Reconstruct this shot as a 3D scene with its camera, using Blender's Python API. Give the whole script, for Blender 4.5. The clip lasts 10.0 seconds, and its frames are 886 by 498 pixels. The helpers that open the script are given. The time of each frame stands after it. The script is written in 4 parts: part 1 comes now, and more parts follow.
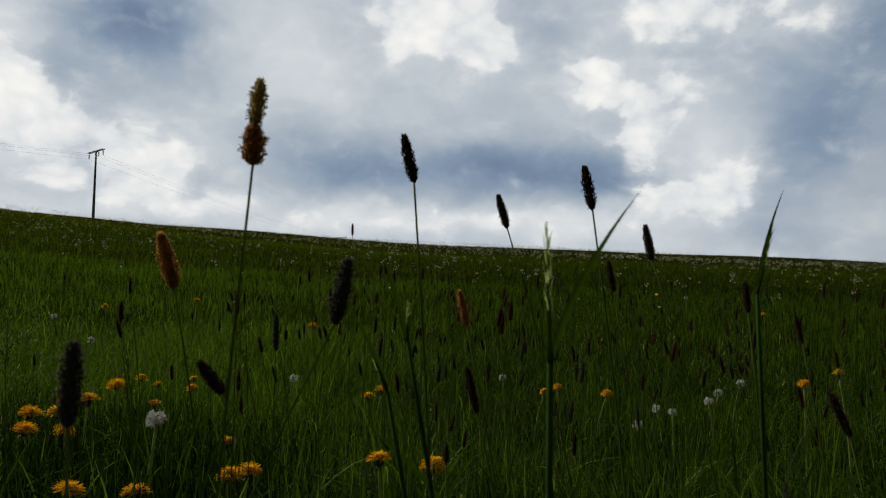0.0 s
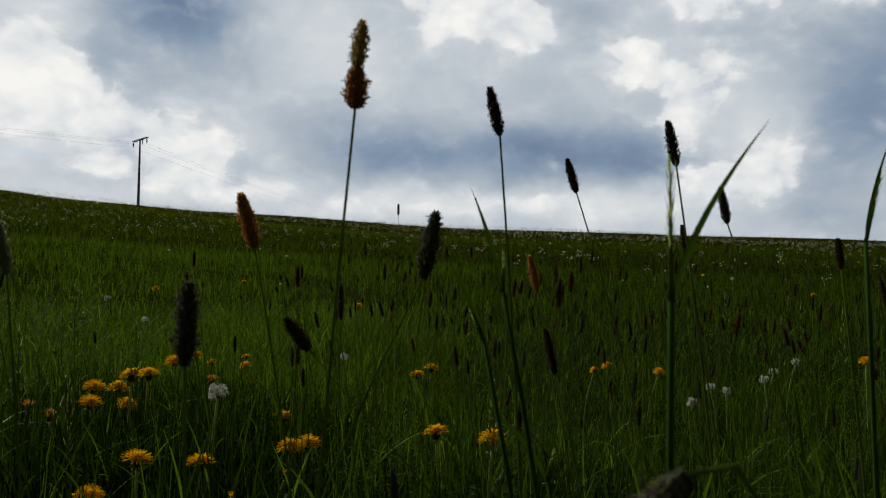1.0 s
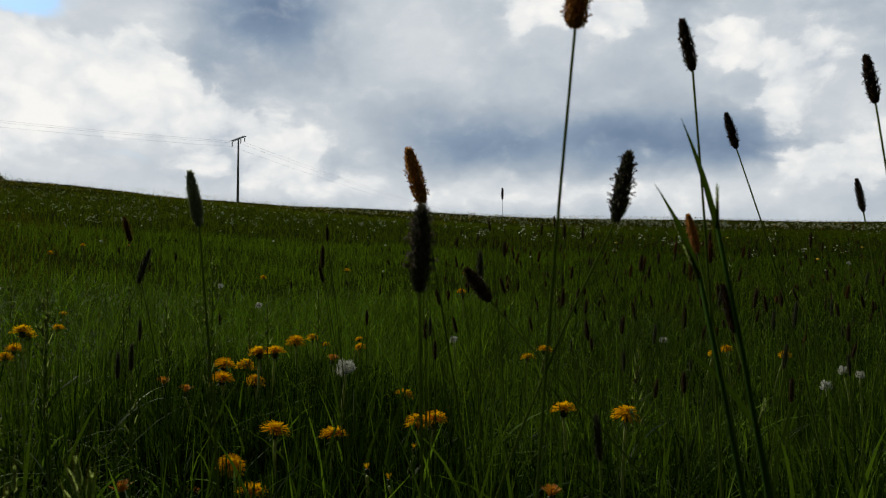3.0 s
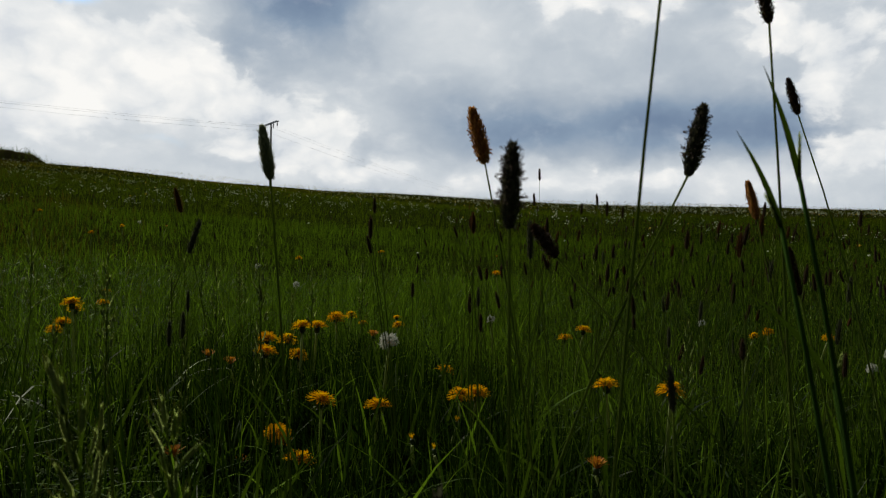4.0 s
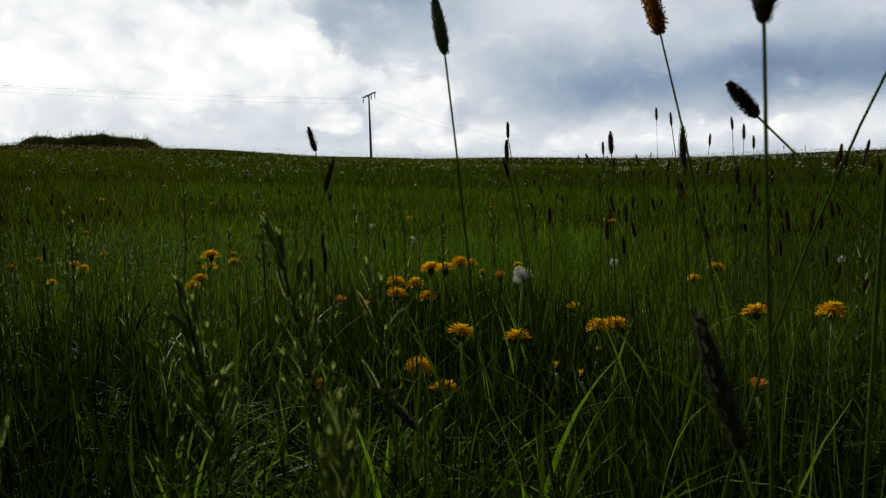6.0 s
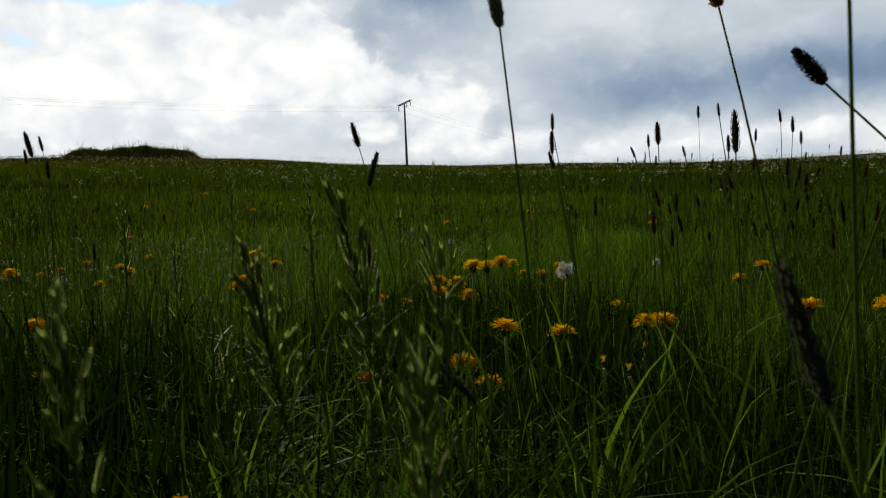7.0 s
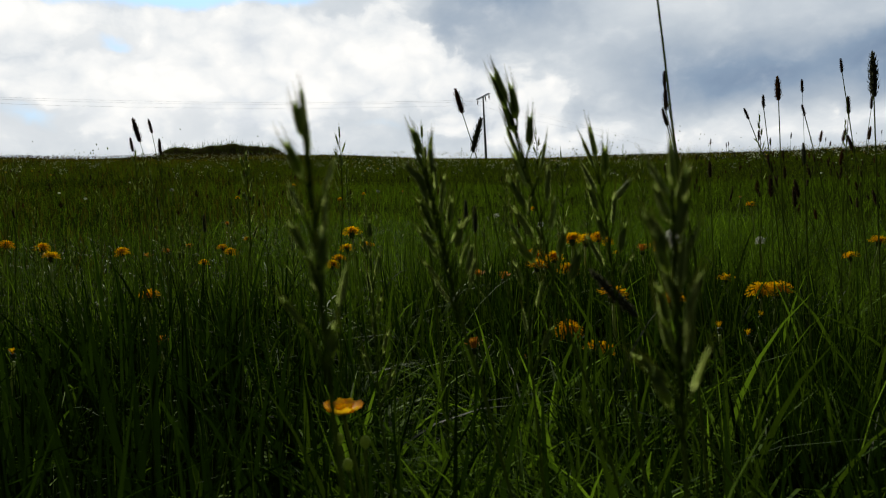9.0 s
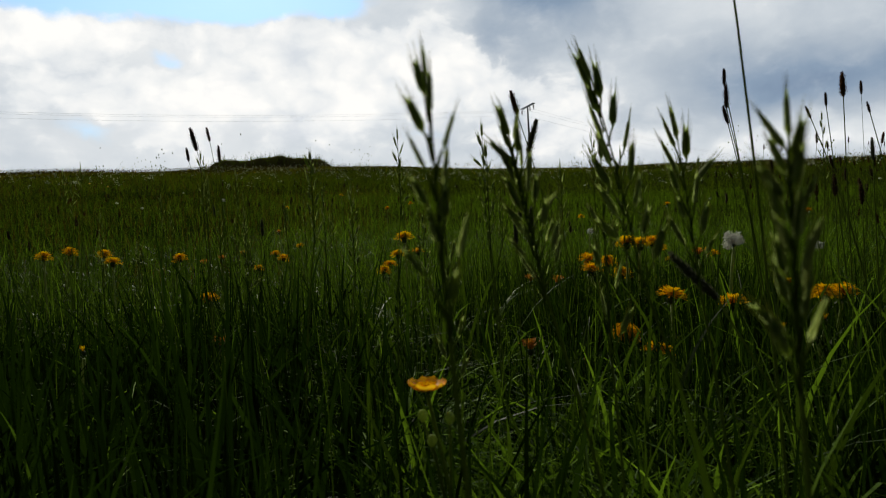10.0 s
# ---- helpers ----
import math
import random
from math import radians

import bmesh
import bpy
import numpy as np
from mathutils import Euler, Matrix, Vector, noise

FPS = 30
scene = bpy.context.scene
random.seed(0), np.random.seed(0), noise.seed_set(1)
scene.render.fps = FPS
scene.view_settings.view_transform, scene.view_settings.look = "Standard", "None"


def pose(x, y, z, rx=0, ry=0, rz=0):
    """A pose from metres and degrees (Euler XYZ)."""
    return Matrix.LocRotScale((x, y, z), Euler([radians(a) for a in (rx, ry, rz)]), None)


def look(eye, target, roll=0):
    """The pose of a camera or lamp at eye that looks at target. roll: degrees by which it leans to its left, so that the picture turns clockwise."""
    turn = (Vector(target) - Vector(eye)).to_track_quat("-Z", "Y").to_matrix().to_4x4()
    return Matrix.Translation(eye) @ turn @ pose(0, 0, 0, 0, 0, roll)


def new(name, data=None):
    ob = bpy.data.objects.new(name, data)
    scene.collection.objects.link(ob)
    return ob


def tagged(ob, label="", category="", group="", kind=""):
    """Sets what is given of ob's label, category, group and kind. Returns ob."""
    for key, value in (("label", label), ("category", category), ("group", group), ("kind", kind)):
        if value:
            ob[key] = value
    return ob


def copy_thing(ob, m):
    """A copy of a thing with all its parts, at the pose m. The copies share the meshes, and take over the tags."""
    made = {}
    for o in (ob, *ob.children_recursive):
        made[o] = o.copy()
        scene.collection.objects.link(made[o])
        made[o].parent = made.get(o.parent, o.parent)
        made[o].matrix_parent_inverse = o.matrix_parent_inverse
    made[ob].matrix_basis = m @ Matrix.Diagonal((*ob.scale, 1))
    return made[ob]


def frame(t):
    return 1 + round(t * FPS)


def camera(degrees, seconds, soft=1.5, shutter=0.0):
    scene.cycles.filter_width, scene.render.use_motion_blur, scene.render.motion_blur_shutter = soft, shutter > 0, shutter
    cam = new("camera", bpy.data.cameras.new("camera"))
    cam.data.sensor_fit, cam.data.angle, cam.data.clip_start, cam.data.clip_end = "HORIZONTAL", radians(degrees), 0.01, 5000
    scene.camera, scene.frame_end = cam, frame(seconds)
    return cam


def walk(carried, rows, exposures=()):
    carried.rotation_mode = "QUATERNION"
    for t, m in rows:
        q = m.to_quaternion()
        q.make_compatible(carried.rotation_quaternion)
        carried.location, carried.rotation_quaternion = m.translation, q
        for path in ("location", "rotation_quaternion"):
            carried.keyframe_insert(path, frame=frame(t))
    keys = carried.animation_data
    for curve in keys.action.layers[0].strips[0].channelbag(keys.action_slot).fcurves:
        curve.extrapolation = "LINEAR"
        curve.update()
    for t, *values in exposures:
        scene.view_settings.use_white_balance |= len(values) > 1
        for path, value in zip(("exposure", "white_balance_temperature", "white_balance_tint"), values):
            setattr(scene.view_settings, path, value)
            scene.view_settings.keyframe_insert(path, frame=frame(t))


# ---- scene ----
cam = camera(60.7, 10.0, 1.1)
cam.data.dof.use_dof, cam.data.dof.focus_distance, cam.data.dof.aperture_fstop = True, 1.8, 27.0
EYE = 0.55
# seconds, place relative to the first eye, yaw, pitch, roll
ROWS = [
    (0, 0.0000, 0.0000, 0.0000, 0.00, 3.60, -1.01),
    (0.5, -0.0132, 0.0030, -0.0099, 1.54, 2.98, -0.62),
    (1, -0.0274, 0.0054, -0.0169, 2.92, 2.36, -0.75),
    (1.5, -0.0386, 0.0089, -0.0214, 4.47, 1.83, -0.16),
    (2, -0.0541, 0.0127, -0.0259, 6.82, 1.92, -0.36),
    (2.5, -0.0688, 0.0159, -0.0339, 8.51, 1.92, -0.09),
    (4, -0.1021, 0.0083, -0.0596, 12.03, 0.54, -0.67),
    (4.5, -0.1109, 0.0105, -0.0715, 13.48, -0.07, -0.32),
    (5, -0.1231, 0.0117, -0.0853, 15.38, -0.84, 0.49),
    (5.5, -0.1387, 0.0126, -0.0990, 17.55, -1.58, 1.09),
    (6, -0.1517, 0.0135, -0.1094, 19.71, -2.04, 2.05),
    (7.5, -0.1716, 0.0139, -0.1365, 23.86, -1.32, 2.02),
    (8, -0.1835, 0.0076, -0.1472, 25.70, -1.99, 1.54),
    (8.5, -0.1938, 0.0063, -0.1524, 26.96, -1.72, 1.87),
    (9, -0.2009, 0.0046, -0.1635, 28.42, -1.58, 2.89),
    (9.5, -0.2029, -0.0024, -0.1690, 30.21, -1.52, 3.02),
    (10, -0.2125, -0.0078, -0.1752, 31.79, -0.62, 3.07),
]
EXPOSURES = [(0, -0.14), (2.5, -0.12), (5, -0.02), (6.5, 0.08), (8.5, 0.05), (10, 0.0)]
walk(cam, [(t, pose(x, y, EYE + z, 90 + pitch, roll, yaw)) for t, x, y, z, yaw, pitch, roll in ROWS], EXPOSURES)

# ---- sky and sun ----
SUN_AZ, SUN_EL = 46.0, 38.0  # degrees left of the first view, above the horizon


def heading(az, el):
    a, e = radians(az), radians(el)
    return Vector((-math.sin(a) * math.cos(e), math.cos(a) * math.cos(e), math.sin(e)))


class Nodes:
    """Short ways to add nodes to a tree."""

    def __init__(self, tree):
        self.tree = tree
        tree.nodes.clear()

    def add(self, kind, **inputs):
        node = self.tree.nodes.new(kind)
        for key, value in inputs.items():
            self.put(node.inputs[key.replace("_", " ")], value)
        return node

    def put(self, socket, value):
        if isinstance(value, bpy.types.NodeSocket):
            self.tree.links.new(value, socket)
        else:
            socket.default_value = value

    def math(self, operation, a, b=0.0, c=0.0):
        node = self.tree.nodes.new("ShaderNodeMath")
        node.operation = operation
        for socket, value in zip(node.inputs, (a, b, c)):
            self.put(socket, value)
        return node.outputs[0]

    def vec(self, operation, a, b=(0, 0, 0)):
        node = self.tree.nodes.new("ShaderNodeVectorMath")
        node.operation = operation
        self.put(node.inputs[0], a)
        self.put(node.inputs[1], b)
        return node.outputs["Value"] if operation in ("LENGTH", "DOT_PRODUCT") else node.outputs["Vector"]

    def noise(self, vector, scale, detail=4.0, rough=0.55, colour=False):
        node = self.add("ShaderNodeTexNoise", Vector=vector, Scale=scale, Detail=detail, Roughness=rough)
        return node.outputs["Color" if colour else "Fac"]

    def ramp(self, fac, *stops):
        node = self.add("ShaderNodeValToRGB", Fac=fac)
        el = node.color_ramp.elements
        while len(el) < len(stops):
            el.new(0.5)
        for e, (at, col) in zip(el, stops):
            e.position, e.color = at, (*col, 1)
        return node.outputs["Color"]

    def mix(self, fac, a, b, mode="MIX"):
        node = self.tree.nodes.new("ShaderNodeMix")
        node.data_type, node.blend_type = "RGBA", mode
        self.put(node.inputs[0], fac)
        self.put(node.inputs[6], a)
        self.put(node.inputs[7], b)
        return node.outputs[2]


def make_world():
    world = bpy.data.worlds.new("sky")
    world.use_nodes = True
    scene.world = world
    n = Nodes(world.node_tree)
    way = n.add("ShaderNodeTexCoord").outputs["Generated"]
    sep = n.add("ShaderNodeSeparateXYZ", Vector=way)
    x, y, z = sep.outputs
    az = n.math("MULTIPLY", n.math("ARCTAN2", n.math("MULTIPLY", x, -1.0), y), 57.2958)
    el = n.math("MULTIPLY", n.math("ARCSINE", z), 57.2958)
    flat = n.add("ShaderNodeCombineXYZ", X=az, Y=el).outputs[0]
    # billowing edges: the place is pushed about by noise before the large masses are laid out
    squash = n.vec("MULTIPLY", flat, (1.0, 1.4, 1.0))
    push = n.vec("SUBTRACT", n.noise(squash, 0.16, 5.0, 0.55, True), (0.5, 0.5, 0.5))
    at = n.vec("ADD", flat, n.vec("MULTIPLY", push, (4.5, 3.4, 0.0)))

    def masses(rows, total=0.0):
        for a, e, wa, we, amount in rows:
            d = n.vec("MULTIPLY", n.vec("SUBTRACT", at, (a, e, 0)), (1 / wa, 1 / we, 0))
            g = n.math("EXPONENT", n.math("MULTIPLY", n.vec("DOT_PRODUCT", d, d), -1.0))
            total = n.math("MULTIPLY_ADD", g, amount, total)
        return total

    def span(value, low, high):
        node = n.add("ShaderNodeMapRange", Value=value, From_Min=low, From_Max=high)
        node.interpolation_type = "SMOOTHSTEP"
        return node.outputs[0]

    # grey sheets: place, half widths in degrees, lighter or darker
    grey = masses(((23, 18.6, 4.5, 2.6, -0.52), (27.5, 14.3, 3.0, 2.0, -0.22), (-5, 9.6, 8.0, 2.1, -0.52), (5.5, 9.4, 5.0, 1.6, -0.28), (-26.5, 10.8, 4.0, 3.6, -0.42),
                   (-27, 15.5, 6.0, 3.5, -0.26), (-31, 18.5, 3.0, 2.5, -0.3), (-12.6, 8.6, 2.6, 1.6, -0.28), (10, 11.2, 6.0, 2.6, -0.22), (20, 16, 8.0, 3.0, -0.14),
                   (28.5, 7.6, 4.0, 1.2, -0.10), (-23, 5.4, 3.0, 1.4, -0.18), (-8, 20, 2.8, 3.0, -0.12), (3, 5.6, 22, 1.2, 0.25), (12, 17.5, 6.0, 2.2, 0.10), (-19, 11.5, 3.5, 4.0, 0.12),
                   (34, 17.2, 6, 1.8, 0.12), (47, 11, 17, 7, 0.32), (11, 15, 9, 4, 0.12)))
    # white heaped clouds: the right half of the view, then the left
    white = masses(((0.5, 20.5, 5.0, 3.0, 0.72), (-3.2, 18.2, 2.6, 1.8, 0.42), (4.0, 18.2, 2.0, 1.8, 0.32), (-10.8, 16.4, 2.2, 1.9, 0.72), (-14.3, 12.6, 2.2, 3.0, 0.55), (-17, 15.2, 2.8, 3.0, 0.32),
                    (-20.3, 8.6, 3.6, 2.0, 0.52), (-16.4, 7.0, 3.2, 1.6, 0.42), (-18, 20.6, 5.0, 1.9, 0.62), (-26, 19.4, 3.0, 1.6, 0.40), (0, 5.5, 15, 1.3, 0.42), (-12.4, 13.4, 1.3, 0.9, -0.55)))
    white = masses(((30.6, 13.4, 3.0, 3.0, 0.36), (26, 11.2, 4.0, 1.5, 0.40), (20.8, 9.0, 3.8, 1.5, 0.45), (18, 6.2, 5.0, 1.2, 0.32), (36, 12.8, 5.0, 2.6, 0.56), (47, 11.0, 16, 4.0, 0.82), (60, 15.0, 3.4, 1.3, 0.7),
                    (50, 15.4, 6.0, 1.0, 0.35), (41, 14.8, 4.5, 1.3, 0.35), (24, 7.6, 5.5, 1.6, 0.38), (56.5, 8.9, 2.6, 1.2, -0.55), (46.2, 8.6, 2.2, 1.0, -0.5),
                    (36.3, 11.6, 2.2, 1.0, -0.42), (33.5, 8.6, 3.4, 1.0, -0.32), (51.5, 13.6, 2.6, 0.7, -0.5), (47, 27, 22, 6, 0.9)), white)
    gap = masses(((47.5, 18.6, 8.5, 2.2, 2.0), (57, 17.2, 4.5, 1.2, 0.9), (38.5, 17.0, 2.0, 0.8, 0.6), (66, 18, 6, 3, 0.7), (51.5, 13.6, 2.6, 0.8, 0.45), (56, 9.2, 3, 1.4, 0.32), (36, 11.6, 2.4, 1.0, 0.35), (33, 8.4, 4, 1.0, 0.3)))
    swell = n.noise(n.vec("ADD", squash, n.vec("MULTIPLY", push, (4.0, 4.0, 0.0))), 0.11, 5.0, 0.5)
    billow = n.noise(n.vec("ADD", squash, n.vec("MULTIPLY", push, (3.0, 3.0, 0.0))), 0.30, 6.0, 0.56)
    # round heads that crowd the rims of the heaps
    puff = n.add("ShaderNodeTexVoronoi", Vector=n.vec("ADD", squash, n.vec("MULTIPLY", push, (5.0, 5.0, 0.0))), Scale=0.62)
    puff.feature = "SMOOTH_F1"
    puff.inputs["Smoothness"].default_value = 0.5
    heads = n.math("MULTIPLY_ADD", puff.outputs["Distance"], -0.9, 0.45)
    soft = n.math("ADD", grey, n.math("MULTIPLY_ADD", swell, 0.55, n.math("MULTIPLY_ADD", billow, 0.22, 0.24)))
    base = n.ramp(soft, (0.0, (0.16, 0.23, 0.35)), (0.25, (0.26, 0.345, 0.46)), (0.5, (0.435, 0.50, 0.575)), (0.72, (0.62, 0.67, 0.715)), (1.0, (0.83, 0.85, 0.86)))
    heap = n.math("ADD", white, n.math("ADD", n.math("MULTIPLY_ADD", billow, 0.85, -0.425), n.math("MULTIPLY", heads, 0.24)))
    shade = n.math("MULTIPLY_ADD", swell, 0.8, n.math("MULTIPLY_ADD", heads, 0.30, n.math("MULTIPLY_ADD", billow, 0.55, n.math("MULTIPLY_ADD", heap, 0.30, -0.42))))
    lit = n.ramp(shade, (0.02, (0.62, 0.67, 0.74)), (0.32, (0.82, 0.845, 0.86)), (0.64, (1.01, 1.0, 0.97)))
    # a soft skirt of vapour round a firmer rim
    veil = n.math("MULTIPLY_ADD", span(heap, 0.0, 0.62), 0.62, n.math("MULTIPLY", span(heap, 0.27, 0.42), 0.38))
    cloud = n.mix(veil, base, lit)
    # unseen sky overhead and behind dimmed to deepen the grass; brightest along the view
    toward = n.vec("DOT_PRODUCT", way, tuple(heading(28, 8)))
    front_gain = n.math("MULTIPLY_ADD", span(toward, 0.0, 0.66), 0.90, 0.10)
    cloud = n.mix(1.0, cloud, n.add("ShaderNodeCombineColor", Red=front_gain, Green=front_gain, Blue=front_gain).outputs[0], "MULTIPLY")
    sky = n.add("ShaderNodeTexSky")
    sky.sky_type, sky.sun_disc = "NISHITA", False
    sky.sun_elevation, sky.sun_rotation = radians(SUN_EL), radians(-SUN_AZ)
    blue = n.mix(1.0, sky.outputs[0], (0.058, 0.088, 0.115, 1), "MULTIPLY")
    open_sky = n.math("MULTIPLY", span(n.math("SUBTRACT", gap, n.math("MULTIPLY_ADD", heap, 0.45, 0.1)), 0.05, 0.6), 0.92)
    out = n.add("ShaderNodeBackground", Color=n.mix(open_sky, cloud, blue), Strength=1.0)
    n.tree.links.new(out.outputs[0], n.add("ShaderNodeOutputWorld").inputs[0])


make_world()
sun_data = bpy.data.lights.new("sun", "SUN")
sun_data.energy, sun_data.angle, sun_data.color = 3.9, radians(3), (1.0, 0.95, 0.82)
sun = new("sun", sun_data)
sun.matrix_world = look(heading(SUN_AZ, SUN_EL) * 60, (0, 0, 0))


# ---- materials ----
def leaf_material(name, dark, pale, through_light=0.35, rough=0.42, scale=60.0, island=True, spec=0.12, rare=2.8, glow=0.4, lower=0.0):
    """Thin plant tissue: two-tone colour, fine streaks, light passing through it."""
    mat = bpy.data.materials.new(name)
    mat.use_nodes = True
    n = Nodes(mat.node_tree)
    place = n.add("ShaderNodeTexCoord").outputs["Object"]
    geo = n.add("ShaderNodeNewGeometry")
    info = n.add("ShaderNodeObjectInfo")
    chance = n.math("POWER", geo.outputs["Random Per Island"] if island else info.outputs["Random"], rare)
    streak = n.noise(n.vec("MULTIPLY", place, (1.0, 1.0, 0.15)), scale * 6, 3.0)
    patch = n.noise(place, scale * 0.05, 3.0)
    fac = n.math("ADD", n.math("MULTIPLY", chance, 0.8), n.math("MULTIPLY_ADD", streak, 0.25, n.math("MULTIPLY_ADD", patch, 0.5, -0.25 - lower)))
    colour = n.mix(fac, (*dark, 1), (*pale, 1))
    bump = n.add("ShaderNodeBump", Height=streak, Strength=0.05, Distance=0.0008).outputs[0]
    body = n.add("ShaderNodeBsdfPrincipled", Base_Color=colour, Roughness=n.math("MULTIPLY_ADD", streak, 0.25, rough - 0.12), Normal=bump)
    body.inputs["Specular IOR Level"].default_value = spec
    thin = n.add("ShaderNodeBsdfTranslucent", Color=n.mix(glow, colour, (*[min(1.0, c * 2.0) for c in pale], 1)))
    both = n.add("ShaderNodeMixShader", Fac=through_light)
    n.tree.links.new(body.outputs[0], both.inputs[1])
    n.tree.links.new(thin.outputs[0], both.inputs[2])
    n.tree.links.new(both.outputs[0], n.add("ShaderNodeOutputMaterial").inputs[0])
    return mat


def solid_material(name, dark, pale, rough=0.8, scale=8.0, metal=0.0, bump_by=0.003, spec=0.4):
    mat = bpy.data.materials.new(name)
    mat.use_nodes = True
    n = Nodes(mat.node_tree)
    place = n.add("ShaderNodeTexCoord").outputs["Object"]
    big, small = n.noise(place, scale, 5.0), n.noise(place, scale * 14, 4.0)
    fac = n.math("MULTIPLY_ADD", big, 0.7, n.math("MULTIPLY_ADD", small, 0.6, -0.15))
    bump = n.add("ShaderNodeBump", Height=small, Strength=0.6, Distance=bump_by).outputs[0]
    body = n.add("ShaderNodeBsdfPrincipled", Base_Color=n.mix(fac, (*dark, 1), (*pale, 1)), Roughness=rough, Metallic=metal, Normal=bump)
    body.inputs["Specular IOR Level"].default_value = spec
    n.tree.links.new(body.outputs[0], n.add("ShaderNodeOutputMaterial").inputs[0])
    return mat


# near-black: deep shade between the blades is put into the soil colour
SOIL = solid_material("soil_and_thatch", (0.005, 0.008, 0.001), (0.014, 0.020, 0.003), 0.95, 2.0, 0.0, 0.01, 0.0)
# near-black with rare bright blades: contrast of sun and shade set in the colour
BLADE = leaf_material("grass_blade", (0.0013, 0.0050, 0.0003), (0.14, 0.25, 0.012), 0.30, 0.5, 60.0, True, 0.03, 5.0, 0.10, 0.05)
BLADE_MID = leaf_material("meadow_blade", (0.010, 0.026, 0.0010), (0.092, 0.162, 0.0070), 0.32, 0.5, 60.0, True, 0.0)
# brighter copy of the blade colour: light on the grass is painted in
BLADE_LIT = leaf_material("lit_grass_blade", (0.008, 0.028, 0.0012), (0.16, 0.28, 0.013), 0.38, 0.55, 60.0, True, 0.02, 2.2, 0.10, 0.06)
# near-black copy of the blade colour: shade painted into the grass
BLADE_SHADED = leaf_material("shaded_blade", (0.0015, 0.006, 0.0005), (0.026, 0.056, 0.003), 0.24, 0.5, 60.0, True, 0.0, 3.5, 0.15, 0.04)
# almost black: the shade low in the sward is put into this colour
BLADE_FOOT = leaf_material("shaded_grass_foot", (0.002, 0.005, 0.0005), (0.010, 0.018, 0.001), 0.08, 0.7, 60.0, True, 0.0)
BLADE_FAR = leaf_material("far_meadow_grass", (0.018, 0.034, 0.0010), (0.068, 0.100, 0.0035), 0.30, 0.8, 2.0, True, 0.0)
BLADE_OLIVE = leaf_material("crest_meadow_grass", (0.024, 0.030, 0.0010), (0.098, 0.098, 0.006), 0.30, 0.8, 2.0, True, 0.0)
BLADE_DRY = leaf_material("olive_brown_meadow_grass", (0.018, 0.015, 0.0012), (0.080, 0.062, 0.006), 0.26, 0.8, 2.0, True, 0.0)
# almost no gloss: the lighter green alone stands for glints on arching blades
BLADE_GLINT = leaf_material("glint_coloured_blade", (0.007, 0.024, 0.0015), (0.11, 0.20, 0.012), 0.36, 0.6, 60.0, True, 0.02, 2.4, 0.10, 0.05)
PANICLE = leaf_material("pale_grass_panicle", (0.045, 0.07, 0.006), (0.20, 0.25, 0.03), 0.45, 0.8, 2.0, True, 0.0)
HEAD_BROWN = leaf_material("brown_foxtail_head", (0.026, 0.013, 0.006), (0.12, 0.058, 0.022), 0.25, 0.8, 60.0, True, 0.0)
HEAD_GREY = leaf_material("grey_foxtail_head", (0.022, 0.022, 0.014), (0.11, 0.105, 0.06), 0.2, 0.8)
CULM = leaf_material("grass_stem", (0.05, 0.078, 0.012), (0.13, 0.165, 0.032), 0.42, 0.75, 60.0, True, 0.0)
SHEATH = leaf_material("leaf_sheath", (0.03, 0.065, 0.012), (0.055, 0.11, 0.015), 0.3, 0.75, 60.0, True, 0.0)
HEAD_GREEN = leaf_material("green_foxtail_head", (0.11, 0.14, 0.065), (0.32, 0.34, 0.21), 0.38, 0.7)
HEAD_DULL = leaf_material("dull_green_foxtail_head", (0.022, 0.026, 0.014), (0.085, 0.088, 0.048), 0.22, 0.7, 60.0, True, 0.02)
HEAD_DARK = leaf_material("purplish_foxtail_head", (0.014, 0.010, 0.006), (0.085, 0.050, 0.027), 0.16, 0.8, 60.0, True, 0.02)
HEAD_RUST = leaf_material("rust_foxtail_head", (0.16, 0.065, 0.014), (0.52, 0.25, 0.065), 0.4, 0.75)
HEAD_OLIVE = leaf_material("olive_foxtail_head", (0.13, 0.085, 0.02), (0.42, 0.31, 0.09), 0.4, 0.75)
ANTHER = leaf_material("dusky_anther", (0.05, 0.035, 0.035), (0.20, 0.15, 0.11), 0.2, 0.7)
AWN = leaf_material("awn", (0.12, 0.14, 0.03), (0.26, 0.27, 0.08), 0.45, 0.7, 60.0, True, 0.0)
SPIKELET = leaf_material("brome_spikelet", (0.11, 0.16, 0.03), (0.34, 0.40, 0.12), 0.62, 0.6, 60.0, True, 0.05, 2.0, 0.35)
PETAL = leaf_material("dandelion_petal", (0.62, 0.27, 0.0), (0.82, 0.45, 0.0), 0.3, 0.8, 60.0, True, 0.0)
PETAL_OLD = leaf_material("withered_petal", (0.35, 0.12, 0.01), (0.60, 0.25, 0.02), 0.25, 0.7)
BUTTER = leaf_material("buttercup_petal", (0.80, 0.33, 0.004), (0.88, 0.40, 0.008), 0.35, 0.4, 60.0, True, 0.2)
BRACT = leaf_material("green_bract", (0.03, 0.05, 0.015), (0.08, 0.10, 0.03), 0.15, 0.55)
D_STEM = leaf_material("dandelion_stem", (0.17, 0.22, 0.06), (0.30, 0.34, 0.12), 0.35, 0.5)
PAPPUS = leaf_material("seed_pappus", (0.60, 0.60, 0.54), (0.80, 0.80, 0.72), 0.45, 0.7)
SEED = leaf_material("brown_seed", (0.08, 0.05, 0.03), (0.16, 0.11, 0.06), 0.0, 0.7)
WHITE = leaf_material("white_floret", (0.46, 0.50, 0.32), (0.80, 0.82, 0.64), 0.4, 0.7, 2.0)
